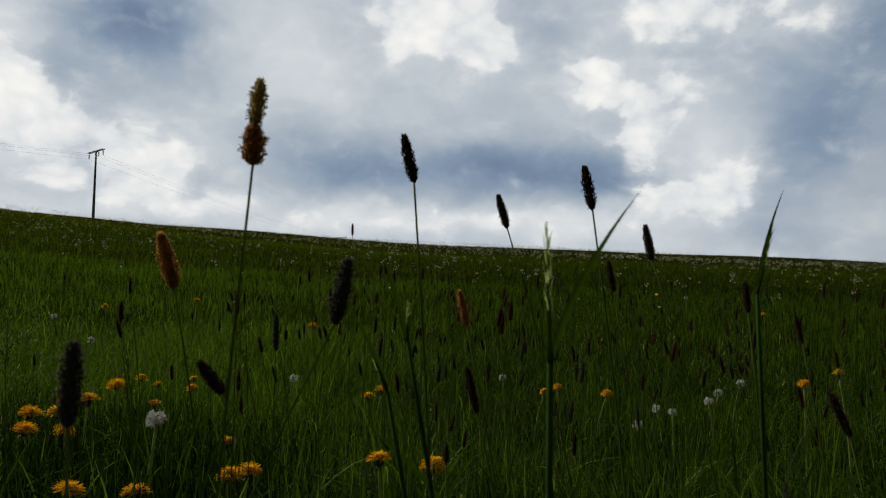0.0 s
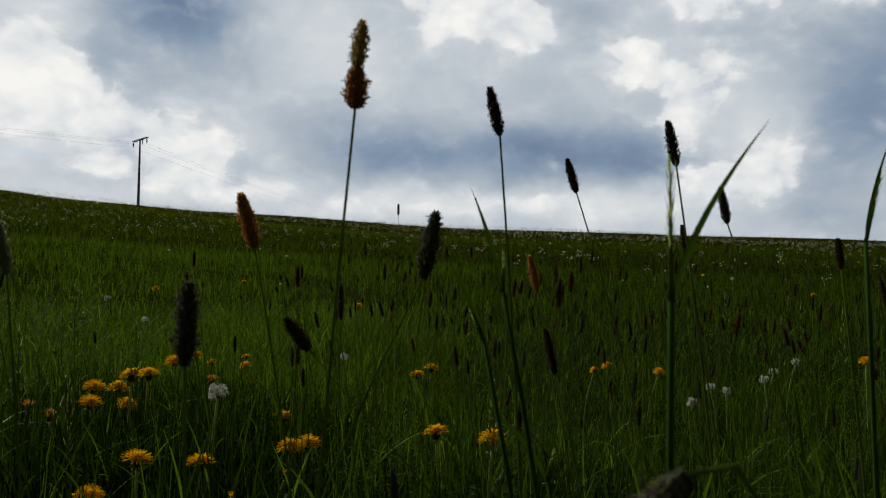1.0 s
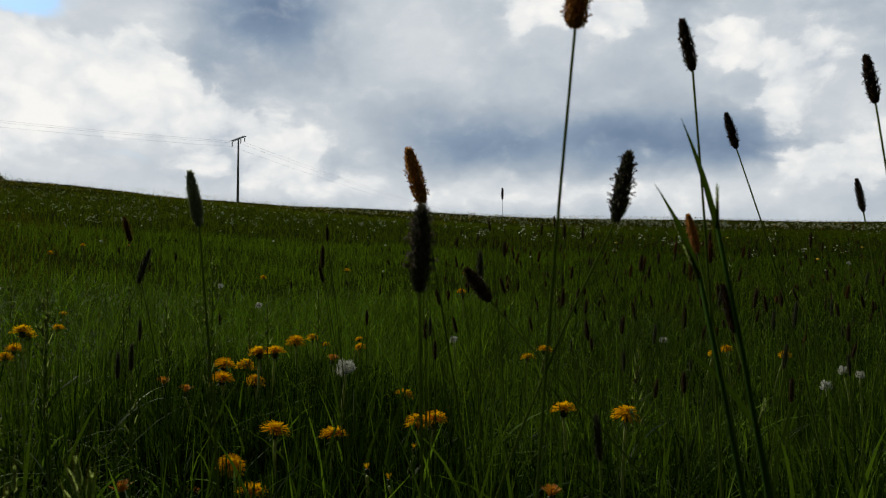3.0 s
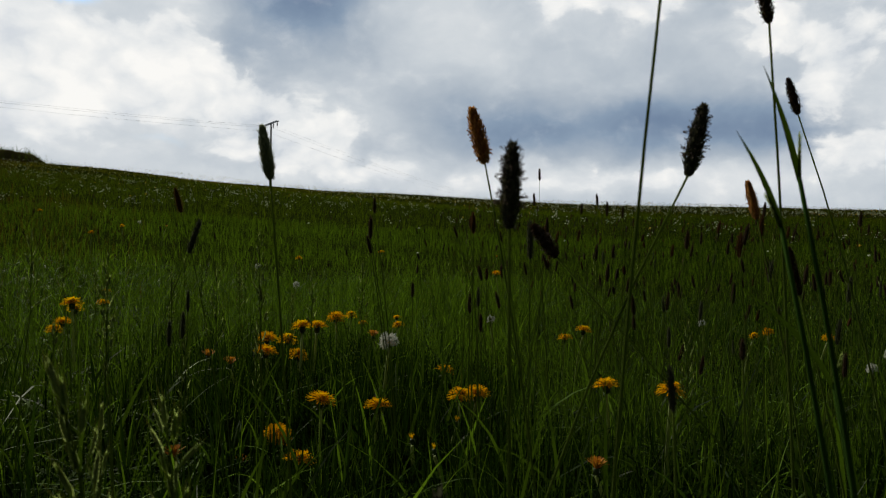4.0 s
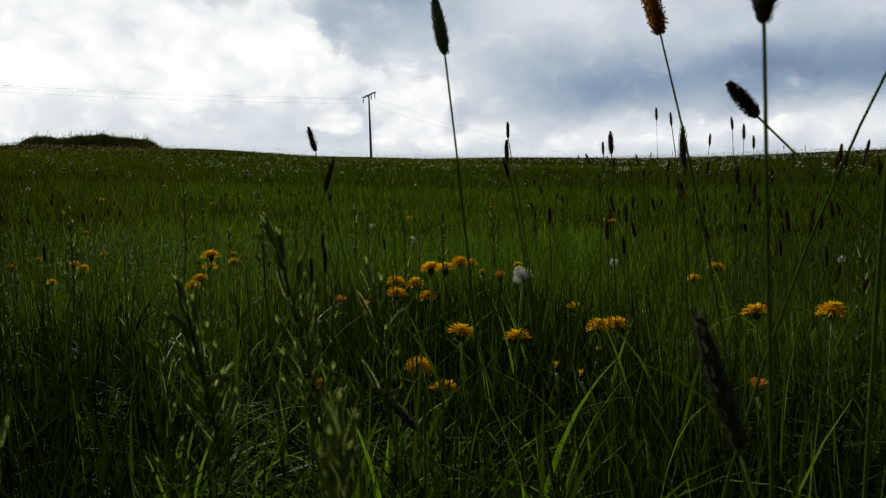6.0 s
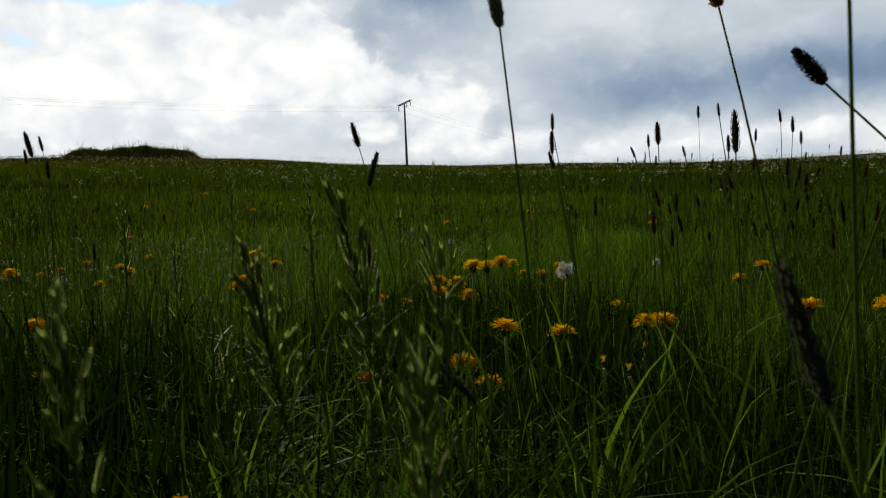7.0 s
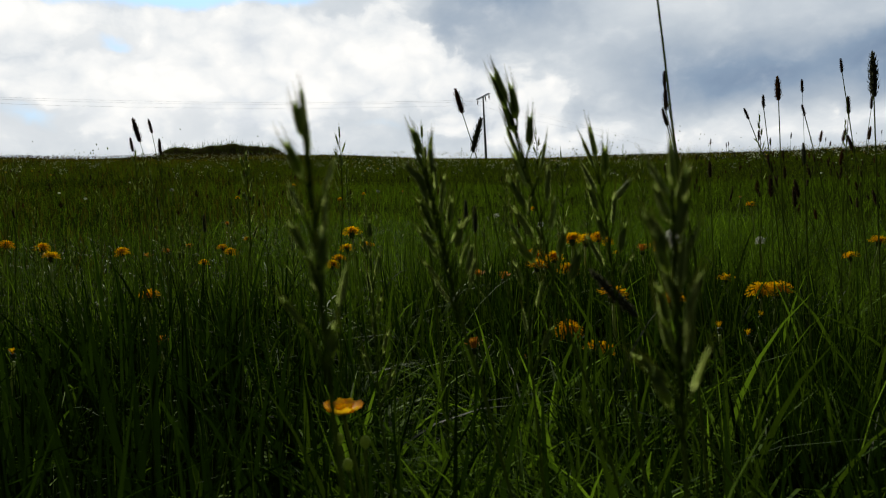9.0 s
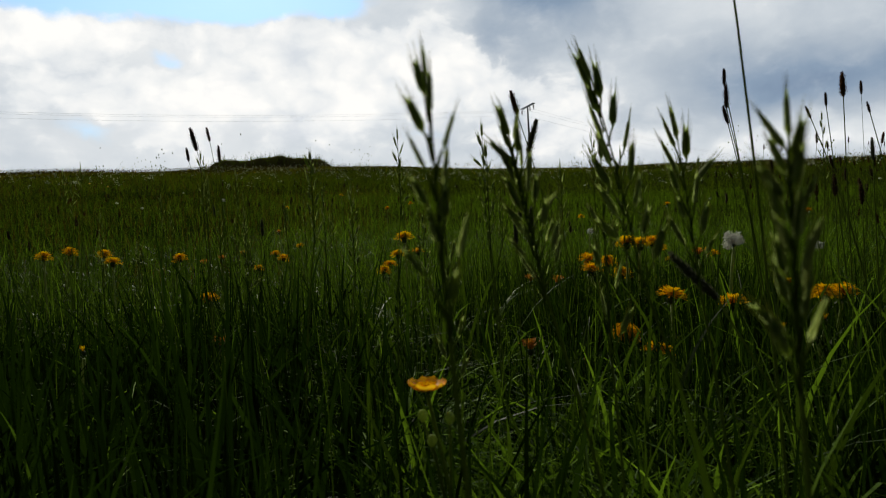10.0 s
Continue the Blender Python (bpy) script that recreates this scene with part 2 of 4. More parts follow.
YELLOW_FAR = leaf_material("yellow_floret", (0.55, 0.33, 0.01), (0.8, 0.5, 0.03), 0.3, 0.6, 2.0)
MOUND = solid_material("bare_mound_earth", (0.022, 0.020, 0.008), (0.07, 0.056, 0.022), 0.95, 0.6, 0.0, 0.05, 0.0)
CONCRETE = solid_material("weathered_concrete", (0.20, 0.20, 0.20), (0.34, 0.33, 0.32), 0.85, 1.5)
STEEL = solid_material("galvanised_steel", (0.22, 0.23, 0.24), (0.36, 0.37, 0.38), 0.5, 4.0, 0.7)
PORCELAIN = solid_material("glazed_porcelain", (0.06, 0.03, 0.02), (0.10, 0.05, 0.03), 0.25, 4.0)
WIRE = solid_material("aluminium_wire", (0.25, 0.26, 0.27), (0.35, 0.36, 0.37), 0.5, 4.0, 0.8)


# ---- ground ----
CREST = 110.0
AZ_KEYS = (-180, -90, -60, -30, -13, 0, 12, 25, 33, 40, 49, 54, 62, 80, 120, 180)
EL_KEYS = (-5.0, -1.2, 1.2, 2.9, 3.7, 4.05, 4.5, 5.14, 5.6, 6.05, 6.25, 6.14, 6.0, 5.4, 0.0, -5.0)


def rise(r):
    """How far a slope of one has climbed at distance r: gentle near, a rounded crest far off, falling beyond."""
    near = 1.0 - 0.35 * np.exp(-r / 8.0)
    return r * near - 1.5 * 7.0 * np.log1p(np.exp(np.clip((r - CREST) / 7.0, -50, 50)))


RS = np.linspace(30, 160, 400)
TANS = []
for el_deg in EL_KEYS:
    k = math.tan(radians(el_deg))
    for _ in range(12):
        k += math.tan(radians(el_deg)) - np.max((k * rise(RS) + 0.32 - EYE + 0.08) / RS)
    TANS.append(k if el_deg > 0 else math.tan(radians(el_deg)))


def ground_z(x, y):
    x, y = np.asarray(x, float), np.asarray(y, float)
    r, az = np.hypot(x, y), np.degrees(np.arctan2(-x, y))
    # a soft table over the azimuth
    k = sum(np.interp((az + d + 180) % 360 - 180, AZ_KEYS, TANS) for d in (-8, -4, 0, 4, 8)) / 5
    far = np.clip(r, 0, 260)
    z = k * rise(far) - np.clip(r - 260, 0, None) * 0.02
    z = z + 0.010 * np.sin(3.1 * x + 1.0) * np.sin(2.7 * y + 0.4) + np.clip(r / 60, 0, 1) * (0.22 * np.sin(0.11 * x + 0.6) * np.sin(0.13 * y) + 0.10 * np.sin(0.37 * y + 0.2 * x))
    return z


def gz(x, y):
    return float(ground_z(x, y))


def mesh_of(name, verts, faces, material, smooth=True):
    """A mesh from arrays; faces all have the same number of corners."""
    verts, faces = np.asarray(verts, np.float32), np.asarray(faces, np.int32)
    me = bpy.data.meshes.new(name)
    n, c = faces.shape
    me.vertices.add(len(verts))
    me.vertices.foreach_set("co", verts.ravel())
    me.loops.add(n * c)
    me.loops.foreach_set("vertex_index", faces.ravel())
    me.polygons.add(n)
    me.polygons.foreach_set("loop_start", np.arange(0, n * c, c, dtype=np.int32))
    me.polygons.foreach_set("use_smooth", np.full(n, smooth, bool))
    me.update(calc_edges=True)
    me.validate()
    me.materials.append(material)
    return me


def polar_grid(radii, angles):
    r, a = np.meshgrid(radii, angles, indexing="ij")
    x, y = -r * np.sin(a), r * np.cos(a)
    verts = np.stack([x, y, ground_z(x, y)], -1).reshape(-1, 3)
    m, n = len(radii), len(angles)
    i, j = np.meshgrid(np.arange(m - 1), np.arange(n), indexing="ij")
    faces = np.stack([i * n + j, (i + 1) * n + j, (i + 1) * n + (j + 1) % n, i * n + (j + 1) % n], -1).reshape(-1, 4)
    return verts, faces


radii = np.concatenate([[0.0], np.geomspace(0.1, 60, 90), np.linspace(62, 160, 60), np.geomspace(170, 4000, 24)])
verts, faces = polar_grid(radii, np.radians(np.arange(0, 360, 1.5)))
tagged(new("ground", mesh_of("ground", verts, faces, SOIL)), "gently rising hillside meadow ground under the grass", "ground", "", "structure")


# ---- grass ----
rng = np.random.default_rng(7)


def scatter(count, r0, r1, a0, a1):
    """Places spread evenly over a piece of a ring, azimuths in degrees to the left."""
    r = np.sqrt(rng.uniform(r0 * r0, r1 * r1, count))
    a = np.radians(rng.uniform(a0, a1, count) + rng.normal(0, 3.0, count))
    return -r * np.sin(a), r * np.cos(a)


def clear_of_walk(x, y, gap):
    """Which places keep that far from the line along which the camera goes."""
    s = np.clip(x / -0.2125, 0, 1)
    return np.hypot(x + 0.2125 * s, y - 0.005) > gap


def blades(name, x, y, height, width, bend, steps, material, sink=0.02):
    """Grass blades as curved tapering strips with a crease, all in one mesh."""
    n = len(x)
    turn, face = rng.uniform(0, 2 * np.pi, n), rng.uniform(0, np.pi, n)
    base = np.stack([x, y, ground_z(x, y) - sink], -1)
    s = np.linspace(0, 1, steps + 1)
    out = np.stack([np.cos(turn), np.sin(turn), np.zeros(n)], -1)
    side = np.stack([np.cos(face), np.sin(face), np.zeros(n)], -1)
    along = bend[:, None] * s[None] ** 2.2
    up = s[None] - 0.55 * bend[:, None] * s[None] ** 3
    mid = base[:, None] + height[:, None, None] * (up[..., None] * np.array([0, 0, 1.0]) + along[..., None] * out[:, None])
    sway = rng.normal(0, 0.05, (n, 1, 2)) * s[None, :, None] * height[:, None, None]
    mid[..., :2] += sway
    w = width[:, None] * (0.75 + 0.5 * s[None]) * np.clip(1.0 - s[None] ** 2.2, 0.06, 1)
    verts = np.stack([mid - side[:, None] * w[..., None] / 2, mid + side[:, None] * w[..., None] / 2], 2).reshape(-1, 3)
    k = 2 * (steps + 1)
    quad = np.stack([[2 * i, 2 * i + 1, 2 * i + 3, 2 * i + 2] for i in range(steps)])
    faces = (np.arange(n)[:, None, None] * k + quad[None]).reshape(-1, 4)
    return new(name, mesh_of(name, verts, faces, material))


def meadow(name, label, count, r0, r1, a0, a1, h, w, steps, material, bend=(0.05, 0.9), gap=0.0):
    x, y = scatter(count, r0, r1, a0, a1)
    # patches of thicker and thinner growth
    grow = 0.8 + 0.25 * np.sin(2.3 * x + 0.7 * y) * np.sin(1.9 * y - 0.4 * x) + 0.35 * np.sin(19.0 * x + 3 * np.sin(7 * y)) * np.sin(17.0 * y + 1 + 2 * np.sin(9 * x))
    keep = rng.uniform(0.3, 1.15, count) < grow + 0.05
    if gap:
        keep &= clear_of_walk(x, y, gap)
    x, y, grow = x[keep], y[keep], grow[keep]
    m = len(x)
    height = rng.uniform(h[0], h[1], m) * (0.75 + 0.3 * grow)
    width = rng.uniform(w[0], w[1], m)
    curve = bend[0] + (bend[1] - bend[0]) * rng.uniform(0, 1, m) ** 2.0
    ob = blades(name, x, y, height, width, curve, steps, material)
    return tagged(ob, label, "grass", "", "stuff")


LABEL_GRASS = "dense green meadow grass of narrow blades, upright and bent"
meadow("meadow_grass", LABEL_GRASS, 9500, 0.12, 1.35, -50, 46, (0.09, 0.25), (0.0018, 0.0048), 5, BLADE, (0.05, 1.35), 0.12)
meadow("meadow_grass", "narrow meadow grass blades, bent and tangled, shade put into their green", 12000, 0.12, 1.35, -50, 46, (0.09, 0.24), (0.0022, 0.005), 5, BLADE_SHADED, (0.1, 1.4), 0.12)
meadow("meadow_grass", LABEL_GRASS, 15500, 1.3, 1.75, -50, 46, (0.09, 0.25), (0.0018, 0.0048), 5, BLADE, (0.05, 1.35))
meadow("meadow_grass", "narrow meadow grass blades with shade put into their green", 13000, 0.12, 1.75, 46, 84, (0.09, 0.25), (0.0018, 0.0048), 5, BLADE_SHADED, (0.05, 1.35), 0.12)
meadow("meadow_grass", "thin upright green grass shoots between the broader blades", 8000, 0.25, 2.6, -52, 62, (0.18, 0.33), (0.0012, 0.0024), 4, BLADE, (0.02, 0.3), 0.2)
meadow("meadow_grass", "short blades at the foot of the sward, coloured as deep shade", 42000, 0.10, 2.3, -50, 84, (0.05, 0.14), (0.0025, 0.005), 2, BLADE_FOOT, (0.2, 1.2), 0.05)
# shade-coloured tufts, set out where the sward should look darker
meadow("meadow_grass", "tall tuft of leafy meadow grass, coloured as if in shade", 3600, 0.35, 1.5, 47, 84, (0.22, 0.35), (0.0045, 0.009), 7, BLADE_SHADED, (0.05, 0.7), 0.25)
meadow("meadow_grass", "tall tuft of leafy meadow grass, coloured as if in shade", 800, 0.5, 1.5, 24, 40, (0.18, 0.28), (0.0045, 0.0085), 7, BLADE_SHADED, (0.05, 0.9), 0.25)
meadow("meadow_grass", "tall tuft of leafy meadow grass, coloured as if in shade", 4200, 0.95, 1.7, 12, 36, (0.16, 0.27), (0.004, 0.0075), 6, BLADE_SHADED, (0.05, 1.0))
meadow("meadow_grass", "tall tuft of leafy meadow grass, coloured as if in shade", 2600, 1.15, 1.8, 14, 30, (0.15, 0.25), (0.003, 0.0055), 6, BLADE_SHADED, (0.05, 1.0))
meadow("meadow_grass", "low tuft of leafy meadow grass, coloured as if in shade", 2000, 0.35, 0.95, -12, 22, (0.16, 0.26), (0.0045, 0.0085), 7, BLADE_SHADED, (0.1, 1.1), 0.25)
meadow("meadow_grass", "low tuft of leafy meadow grass, coloured as if in shade", 3600, 0.3, 1.3, -45, 32, (0.14, 0.26), (0.0042, 0.008), 6, BLADE_SHADED, (0.1, 1.2), 0.25)
# sown where the grass should look lit; the brightness is in the material
LIT_GRASS = "light green grass blades, coloured as if lit, curled over among the dark ones"
meadow("meadow_grass", LIT_GRASS, 500, 0.3, 1.4, -52, 5, (0.14, 0.29), (0.003, 0.0065), 8, BLADE_LIT, (0.6, 1.7), 0.22)
meadow("meadow_grass", LABEL_GRASS, 5000, 0.25, 0.8, 26, 50, (0.10, 0.2), (0.002, 0.0048), 6, BLADE, (0.2, 1.5), 0.2)
meadow("meadow_grass", LIT_GRASS, 1500, 0.3, 1.2, 24, 50, (0.14, 0.29), (0.003, 0.0065), 8, BLADE_LIT, (0.5, 1.7), 0.22)
meadow("meadow_grass", LIT_GRASS, 1900, 0.32, 0.9, 28, 47, (0.14, 0.27), (0.004, 0.008), 8, BLADE_LIT, (0.3, 1.6), 0.2)
meadow("meadow_grass", LIT_GRASS, 2800, 0.3, 0.9, 24, 50, (0.12, 0.25), (0.003, 0.0065), 8, BLADE_LIT, (0.4, 1.7), 0.22)
meadow("meadow_grass", LIT_GRASS, 1100, 0.35, 1.0, 37, 45, (0.15, 0.28), (0.004, 0.008), 8, BLADE_LIT, (0.2, 1.5), 0.22)
meadow("meadow_grass", LIT_GRASS, 700, 0.3, 1.4, 50, 78, (0.14, 0.29), (0.002, 0.0046), 8, BLADE_LIT, (0.6, 1.7), 0.22)
meadow("meadow_grass", LIT_GRASS, 4500, 1.3, 4.0, -46, 8, (0.11, 0.21), (0.002, 0.0042), 5, BLADE_LIT, (0.4, 1.5))
meadow("meadow_grass", LIT_GRASS, 9500, 1.4, 4.4, 8, 46, (0.12, 0.24), (0.002, 0.0045), 5, BLADE_LIT, (0.3, 1.5))
meadow("meadow_grass", "broad arching green grass blades in tufts", 2300, 0.2, 1.6, -52, 50, (0.2, 0.36), (0.0045, 0.0085), 8, BLADE, (0.15, 1.35), 0.2)
GLINT_GRASS = "broad nearly matt grass blades arching over, coloured light green for glints"
meadow("meadow_grass", GLINT_GRASS, 700, 0.3, 1.7, -50, 30, (0.18, 0.32), (0.0045, 0.009), 9, BLADE_GLINT, (0.5, 1.8), 0.22)
meadow("meadow_grass", GLINT_GRASS, 1200, 0.3, 1.4, 28, 48, (0.16, 0.30), (0.0045, 0.009), 9, BLADE_GLINT, (0.5, 1.8), 0.22)
meadow("meadow_grass", GLINT_GRASS, 300, 0.35, 1.5, 48, 80, (0.20, 0.34), (0.003, 0.006), 9, BLADE_GLINT, (0.4, 1.6), 0.25)
meadow("meadow_grass", GLINT_GRASS, 1400, 1.6, 4.0, -46, 30, (0.12, 0.24), (0.0025, 0.005), 6, BLADE_GLINT, (0.5, 1.7))
meadow("meadow_grass", "tuft of leafy grass behind the dandelions, coloured as if in shade", 3000, 1.35, 2.2, 18, 33, (0.12, 0.21), (0.003, 0.0055), 5, BLADE_SHADED, (0.1, 1.2))
meadow("meadow_grass", "tuft of leafy grass round the dandelions, coloured as if in shade", 4200, 0.8, 1.45, 12, 31, (0.14, 0.24), (0.003, 0.0055), 6, BLADE_SHADED, (0.1, 1.2))
meadow("meadow_grass", "tuft of leafy grass round the dandelions, coloured as if in shade", 3000, 0.35, 0.9, 4, 20, (0.15, 0.25), (0.003, 0.006), 7, BLADE_SHADED, (0.1, 1.3), 0.25)
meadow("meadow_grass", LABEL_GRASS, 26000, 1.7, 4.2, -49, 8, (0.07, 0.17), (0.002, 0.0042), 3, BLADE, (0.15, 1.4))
meadow("meadow_grass", "darker meadow grass among the foxtails", 22000, 1.0, 4.2, -49, -2, (0.08, 0.17), (0.002, 0.004), 3, BLADE_SHADED, (0.1, 1.3))
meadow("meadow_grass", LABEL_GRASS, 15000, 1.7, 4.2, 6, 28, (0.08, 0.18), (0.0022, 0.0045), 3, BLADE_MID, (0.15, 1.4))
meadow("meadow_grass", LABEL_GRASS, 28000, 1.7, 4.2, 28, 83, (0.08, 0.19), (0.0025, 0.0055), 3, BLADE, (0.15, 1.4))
meadow("meadow_grass", "darker meadow grass among the foxtails", 34000, 3.0, 13, -48, -3, (0.09, 0.17), (0.003, 0.006), 2, BLADE_SHADED, (0.03, 0.9))
meadow("meadow_grass", "darker meadow grass farther up the slope", 18000, 11, 40, -46, -2, (0.10, 0.19), (0.007, 0.014), 2, BLADE_SHADED, (0.03, 0.9))
meadow("meadow_grass", "darker meadow grass below the mound", 30000, 2.2, 13, 46, 82, (0.09, 0.19), (0.003, 0.006), 2, BLADE_SHADED, (0.03, 0.9))
meadow("meadow_grass", LABEL_GRASS, 110000, 4.0, 11, -48, 82, (0.06, 0.15), (0.003, 0.0062), 2, BLADE_MID, (0.05, 1.2))
meadow("meadow_grass", "olive-brown dry meadow grass below the mound", 24000, 3.0, 12, 37, 82, (0.08, 0.17), (0.003, 0.006), 2, BLADE_DRY, (0.05, 1.2))
meadow("meadow_grass", "green meadow grass thinning into the hillside", 130000, 9.5, 36, -46, 80, (0.08, 0.19), (0.007, 0.015), 2, BLADE_FAR, (0.03, 1.1))
meadow("meadow_grass", "distant green meadow grass up to the crest", 150000, 26, 122, -46, 80, (0.09, 0.22), (0.025, 0.06), 1, BLADE_OLIVE, (0.03, 0.7))
meadow("meadow_grass", "olive-brown dry meadow grass below the mound", 45000, 10, 112, 40, 80, (0.09, 0.24), (0.014, 0.035), 1, BLADE_DRY, (0.03, 0.7))
meadow("meadow_grass", "green meadow grass round the standpoint", 15000, 3.0, 14.0, 80, 314, (0.12, 0.27), (0.010, 0.02), 2, BLADE, (0.05, 0.9))
meadow("meadow_grass", "green meadow grass round the standpoint", 26000, 0.12, 3.4, 84, 309, (0.10, 0.24), (0.003, 0.007), 3, BLADE, (0.05, 0.9), 0.15)

meadow("meadow_grass", "thin flowering grass stalks along the crest", 5200, 60, 114, -46, 80, (0.25, 0.7), (0.008, 0.018), 1, BLADE_OLIVE, (0.0, 0.3))


class Shape:
    """Collects corners and faces of one mesh."""

    def __init__(self):
        self.v, self.f = [], []

    def add(self, verts, faces):
        k = len(self.v)
        self.v += [tuple(p) for p in verts]
        self.f += [tuple(i + k for i in f) for f in faces]

    def tube(self, points, radii, sides=6, closed=True):
        points = [Vector(p) for p in points]
        verts, faces, last = [], [], None
        for i, p in enumerate(points):
            d = (points[min(i + 1, len(points) - 1)] - points[max(i - 1, 0)]).normalized()
            a = (d.orthogonal() if last is None else last - d * last.dot(d)).normalized()
            last, b = a, d.cross(a)
            for j in range(sides):
                t = 2 * math.pi * j / sides
                verts.append(p + (a * math.cos(t) + b * math.sin(t)) * radii[i])
        for i in range(len(points) - 1):
            for j in range(sides):
                k = (j + 1) % sides
                faces.append((i * sides + j, i * sides + k, (i + 1) * sides + k, (i + 1) * sides + j))
        if closed:
            faces += [tuple(range(sides - 1, -1, -1)), tuple((len(points) - 1) * sides + j for j in range(sides))]
        self.add(verts, faces)

    def scale_leaf(self, base, way, normal, length, width, thick):
        """A small pointed thin scale, hollow behind its raised middle."""
        base, way, normal = Vector(base), Vector(way).normalized(), Vector(normal)
        side = way.cross(normal).normalized()
        normal = side.cross(way)
        a = base + way * length * 0.4
        self.add([base, a + side * width / 2, base + way * length, a - side * width / 2, a + normal * thick],
                 [(0, 1, 4), (1, 2, 4), (2, 3, 4), (3, 0, 4)])

    def strip(self, points, widths, side, crease=0.0):
        """A leaf blade along points, flat across side, folded a little along its middle."""
        side, verts, faces = Vector(side).normalized(), [], []
        for i, p in enumerate(points):
            p = Vector(p)
            d = Vector(points[min(i + 1, len(points) - 1)]) - Vector(points[max(i - 1, 0)])
            drop = d.cross(side).normalized() * widths[i] * crease
            verts += [p - side * widths[i] / 2, p + drop, p + side * widths[i] / 2]
        for i in range(len(points) - 1):
            for j in (0, 1):
                faces.append((3 * i + j, 3 * i + j + 1, 3 * i + j + 4, 3 * i + j + 3))
        self.add(verts, faces)

    def mesh(self, name, material, smooth=True):
        me = bpy.data.meshes.new(name)
        me.from_pydata(self.v, [], self.f)
        me.materials.append(material)
        me.polygons.foreach_set("use_smooth", [smooth] * len(me.polygons))
        return me


def thing(name, at, label, category, group=""):
    ob = tagged(new(name), label, category, group)
    ob.empty_display_size = 0.02
    ob.location = at
    return ob


def part(name, mesh, parent, label="", m=None):
    ob = new(name, mesh)
    ob.parent = parent
    if m is not None:
        ob.matrix_local = m
    return tagged(ob, label)


def bow(a, b, sag, n=9, way=(0, 0, 1)):
    """Points from a to b that rise along way first and lean over later."""
    a, b = Vector(a), Vector(b)
    c = a + Vector(way) * (b - a).length * sag
    return [a * (1 - s) ** 2 + c * 2 * s * (1 - s) + b * s * s for s in (i / (n - 1) for i in range(n))]


# ---- foxtail grass ----
rnd = random.Random(11)


def head_shape(length, radius, scales, awns, bulge=0.0, ragged=0.15):
    """A foxtail's dense cylindrical seed head along +z: overlapping scales round a core, with short bristles."""
    core, bristle = Shape(), Shape()

    def girth(u):
        return radius * (min(1.0, (u + 0.04) * 4.5) ** 0.6) * (min(1.0, (1.03 - u) * 2.6) ** 0.6) * (1 + bulge * math.cos(u * 6.3))

    steps = [i / 9 for i in range(10)]
    core.tube([(0, 0, u * length) for u in steps], [girth(u) * 0.6 for u in steps], 7)
    for i in range(scales):
        u, t = (i + rnd.random() * 0.6) / scales, i * 2.39996 + rnd.uniform(-0.2, 0.2)
        r = girth(u)
        out = Vector((math.cos(t), math.sin(t), 0))
        lift = rnd.uniform(0.18, 0.38) + (rnd.uniform(0.2, 0.6) if rnd.random() < ragged else 0)
        way = Vector((0, 0, 1)) + out * lift
        size = max(length * 0.10, radius * 0.45) * rnd.uniform(0.85, 1.2)
        core.scale_leaf(out * r * 0.7 + Vector((0, 0, u * length - size * 0.35)), way, out, size, size * 0.52, size * 0.13)
        if i < awns:
            tip = out * r * 0.95 + Vector((0, 0, u * length + size * 0.3))
            bristle.tube([tip, tip + way.normalized() * length * rnd.uniform(0.05, 0.13)], [radius * 0.02, radius * 0.006], 3, False)
    return core, bristle


def girth_of(u, radius):
    return radius * (max(0.0, min(1.0, (u + 0.04) * 4.5)) ** 0.6) * (max(0.0, min(1.0, (1.03 - u) * 2.6)) ** 0.6)


def anther_shape(length, radius, count, low=0.0, reach=0.3):
    """Anthers that dangle on short threads out of a head."""
    s = Shape()
    for _ in range(count):
        u, t = rnd.uniform(low, 1.0), rnd.uniform(0, 6.283)
        g = girth_of(u, radius)
        out = Vector((math.cos(t), math.sin(t), rnd.uniform(-0.4, 0.7)))
        start = Vector((math.cos(t) * g * 0.85, math.sin(t) * g * 0.85, u * length * 0.97))
        end = start + out * radius * rnd.uniform(0.1, reach)
        s.tube([start, end], [radius * 0.05] * 2, 3, False)
        hang = Vector((rnd.uniform(-1, 1), rnd.uniform(-1, 1), rnd.uniform(-1, 0.8)))
        s.scale_leaf(end - hang.normalized() * radius * 0.2, hang, Vector((0.3, 1, 0.2)), radius * 0.42, radius * 0.15, radius * 0.06)
    return s


HEADS = {}


def head_kind(kind, length, radius, scales, awns, anthers, material, bulge=0.0, ragged=0.15, low=0.0):
    core, bristle = head_shape(length, radius, scales, awns, bulge, ragged)
    meshes = [("seed_head", core.mesh("seed_head", material, False)), ("bristles", bristle.mesh("bristles", AWN, False))]
    if anthers:
        meshes.append(("anthers", anther_shape(length, radius, anthers, low, {"seedy": 0.85, "dark": 0.42}.get(kind, 0.36)).mesh("anthers", material if material in (HEAD_RUST, HEAD_BROWN) else ANTHER, False)))
    HEADS[kind] = (length, meshes)


head_kind("green", 0.036, 0.0044, 420, 200, 0, HEAD_GREEN)
head_kind("dark", 0.030, 0.0040, 300, 60, 64, HEAD_DARK, 0.0, 0.4)
head_kind("rust", 0.036, 0.0054, 420, 60, 120, HEAD_RUST, 0.0, 0.45)
head_kind("seedy", 0.036, 0.0045, 400, 110, 150, HEAD_GREY, 0.0, 0.3, 0.25)
head_kind("pear", 0.019, 0.0060, 420, 40, 100, HEAD_RUST, 0.0, 0.55)
head_kind("upper", 0.019, 0.0038, 280, 30, 70, HEAD_OLIVE, 0.0, 0.5)
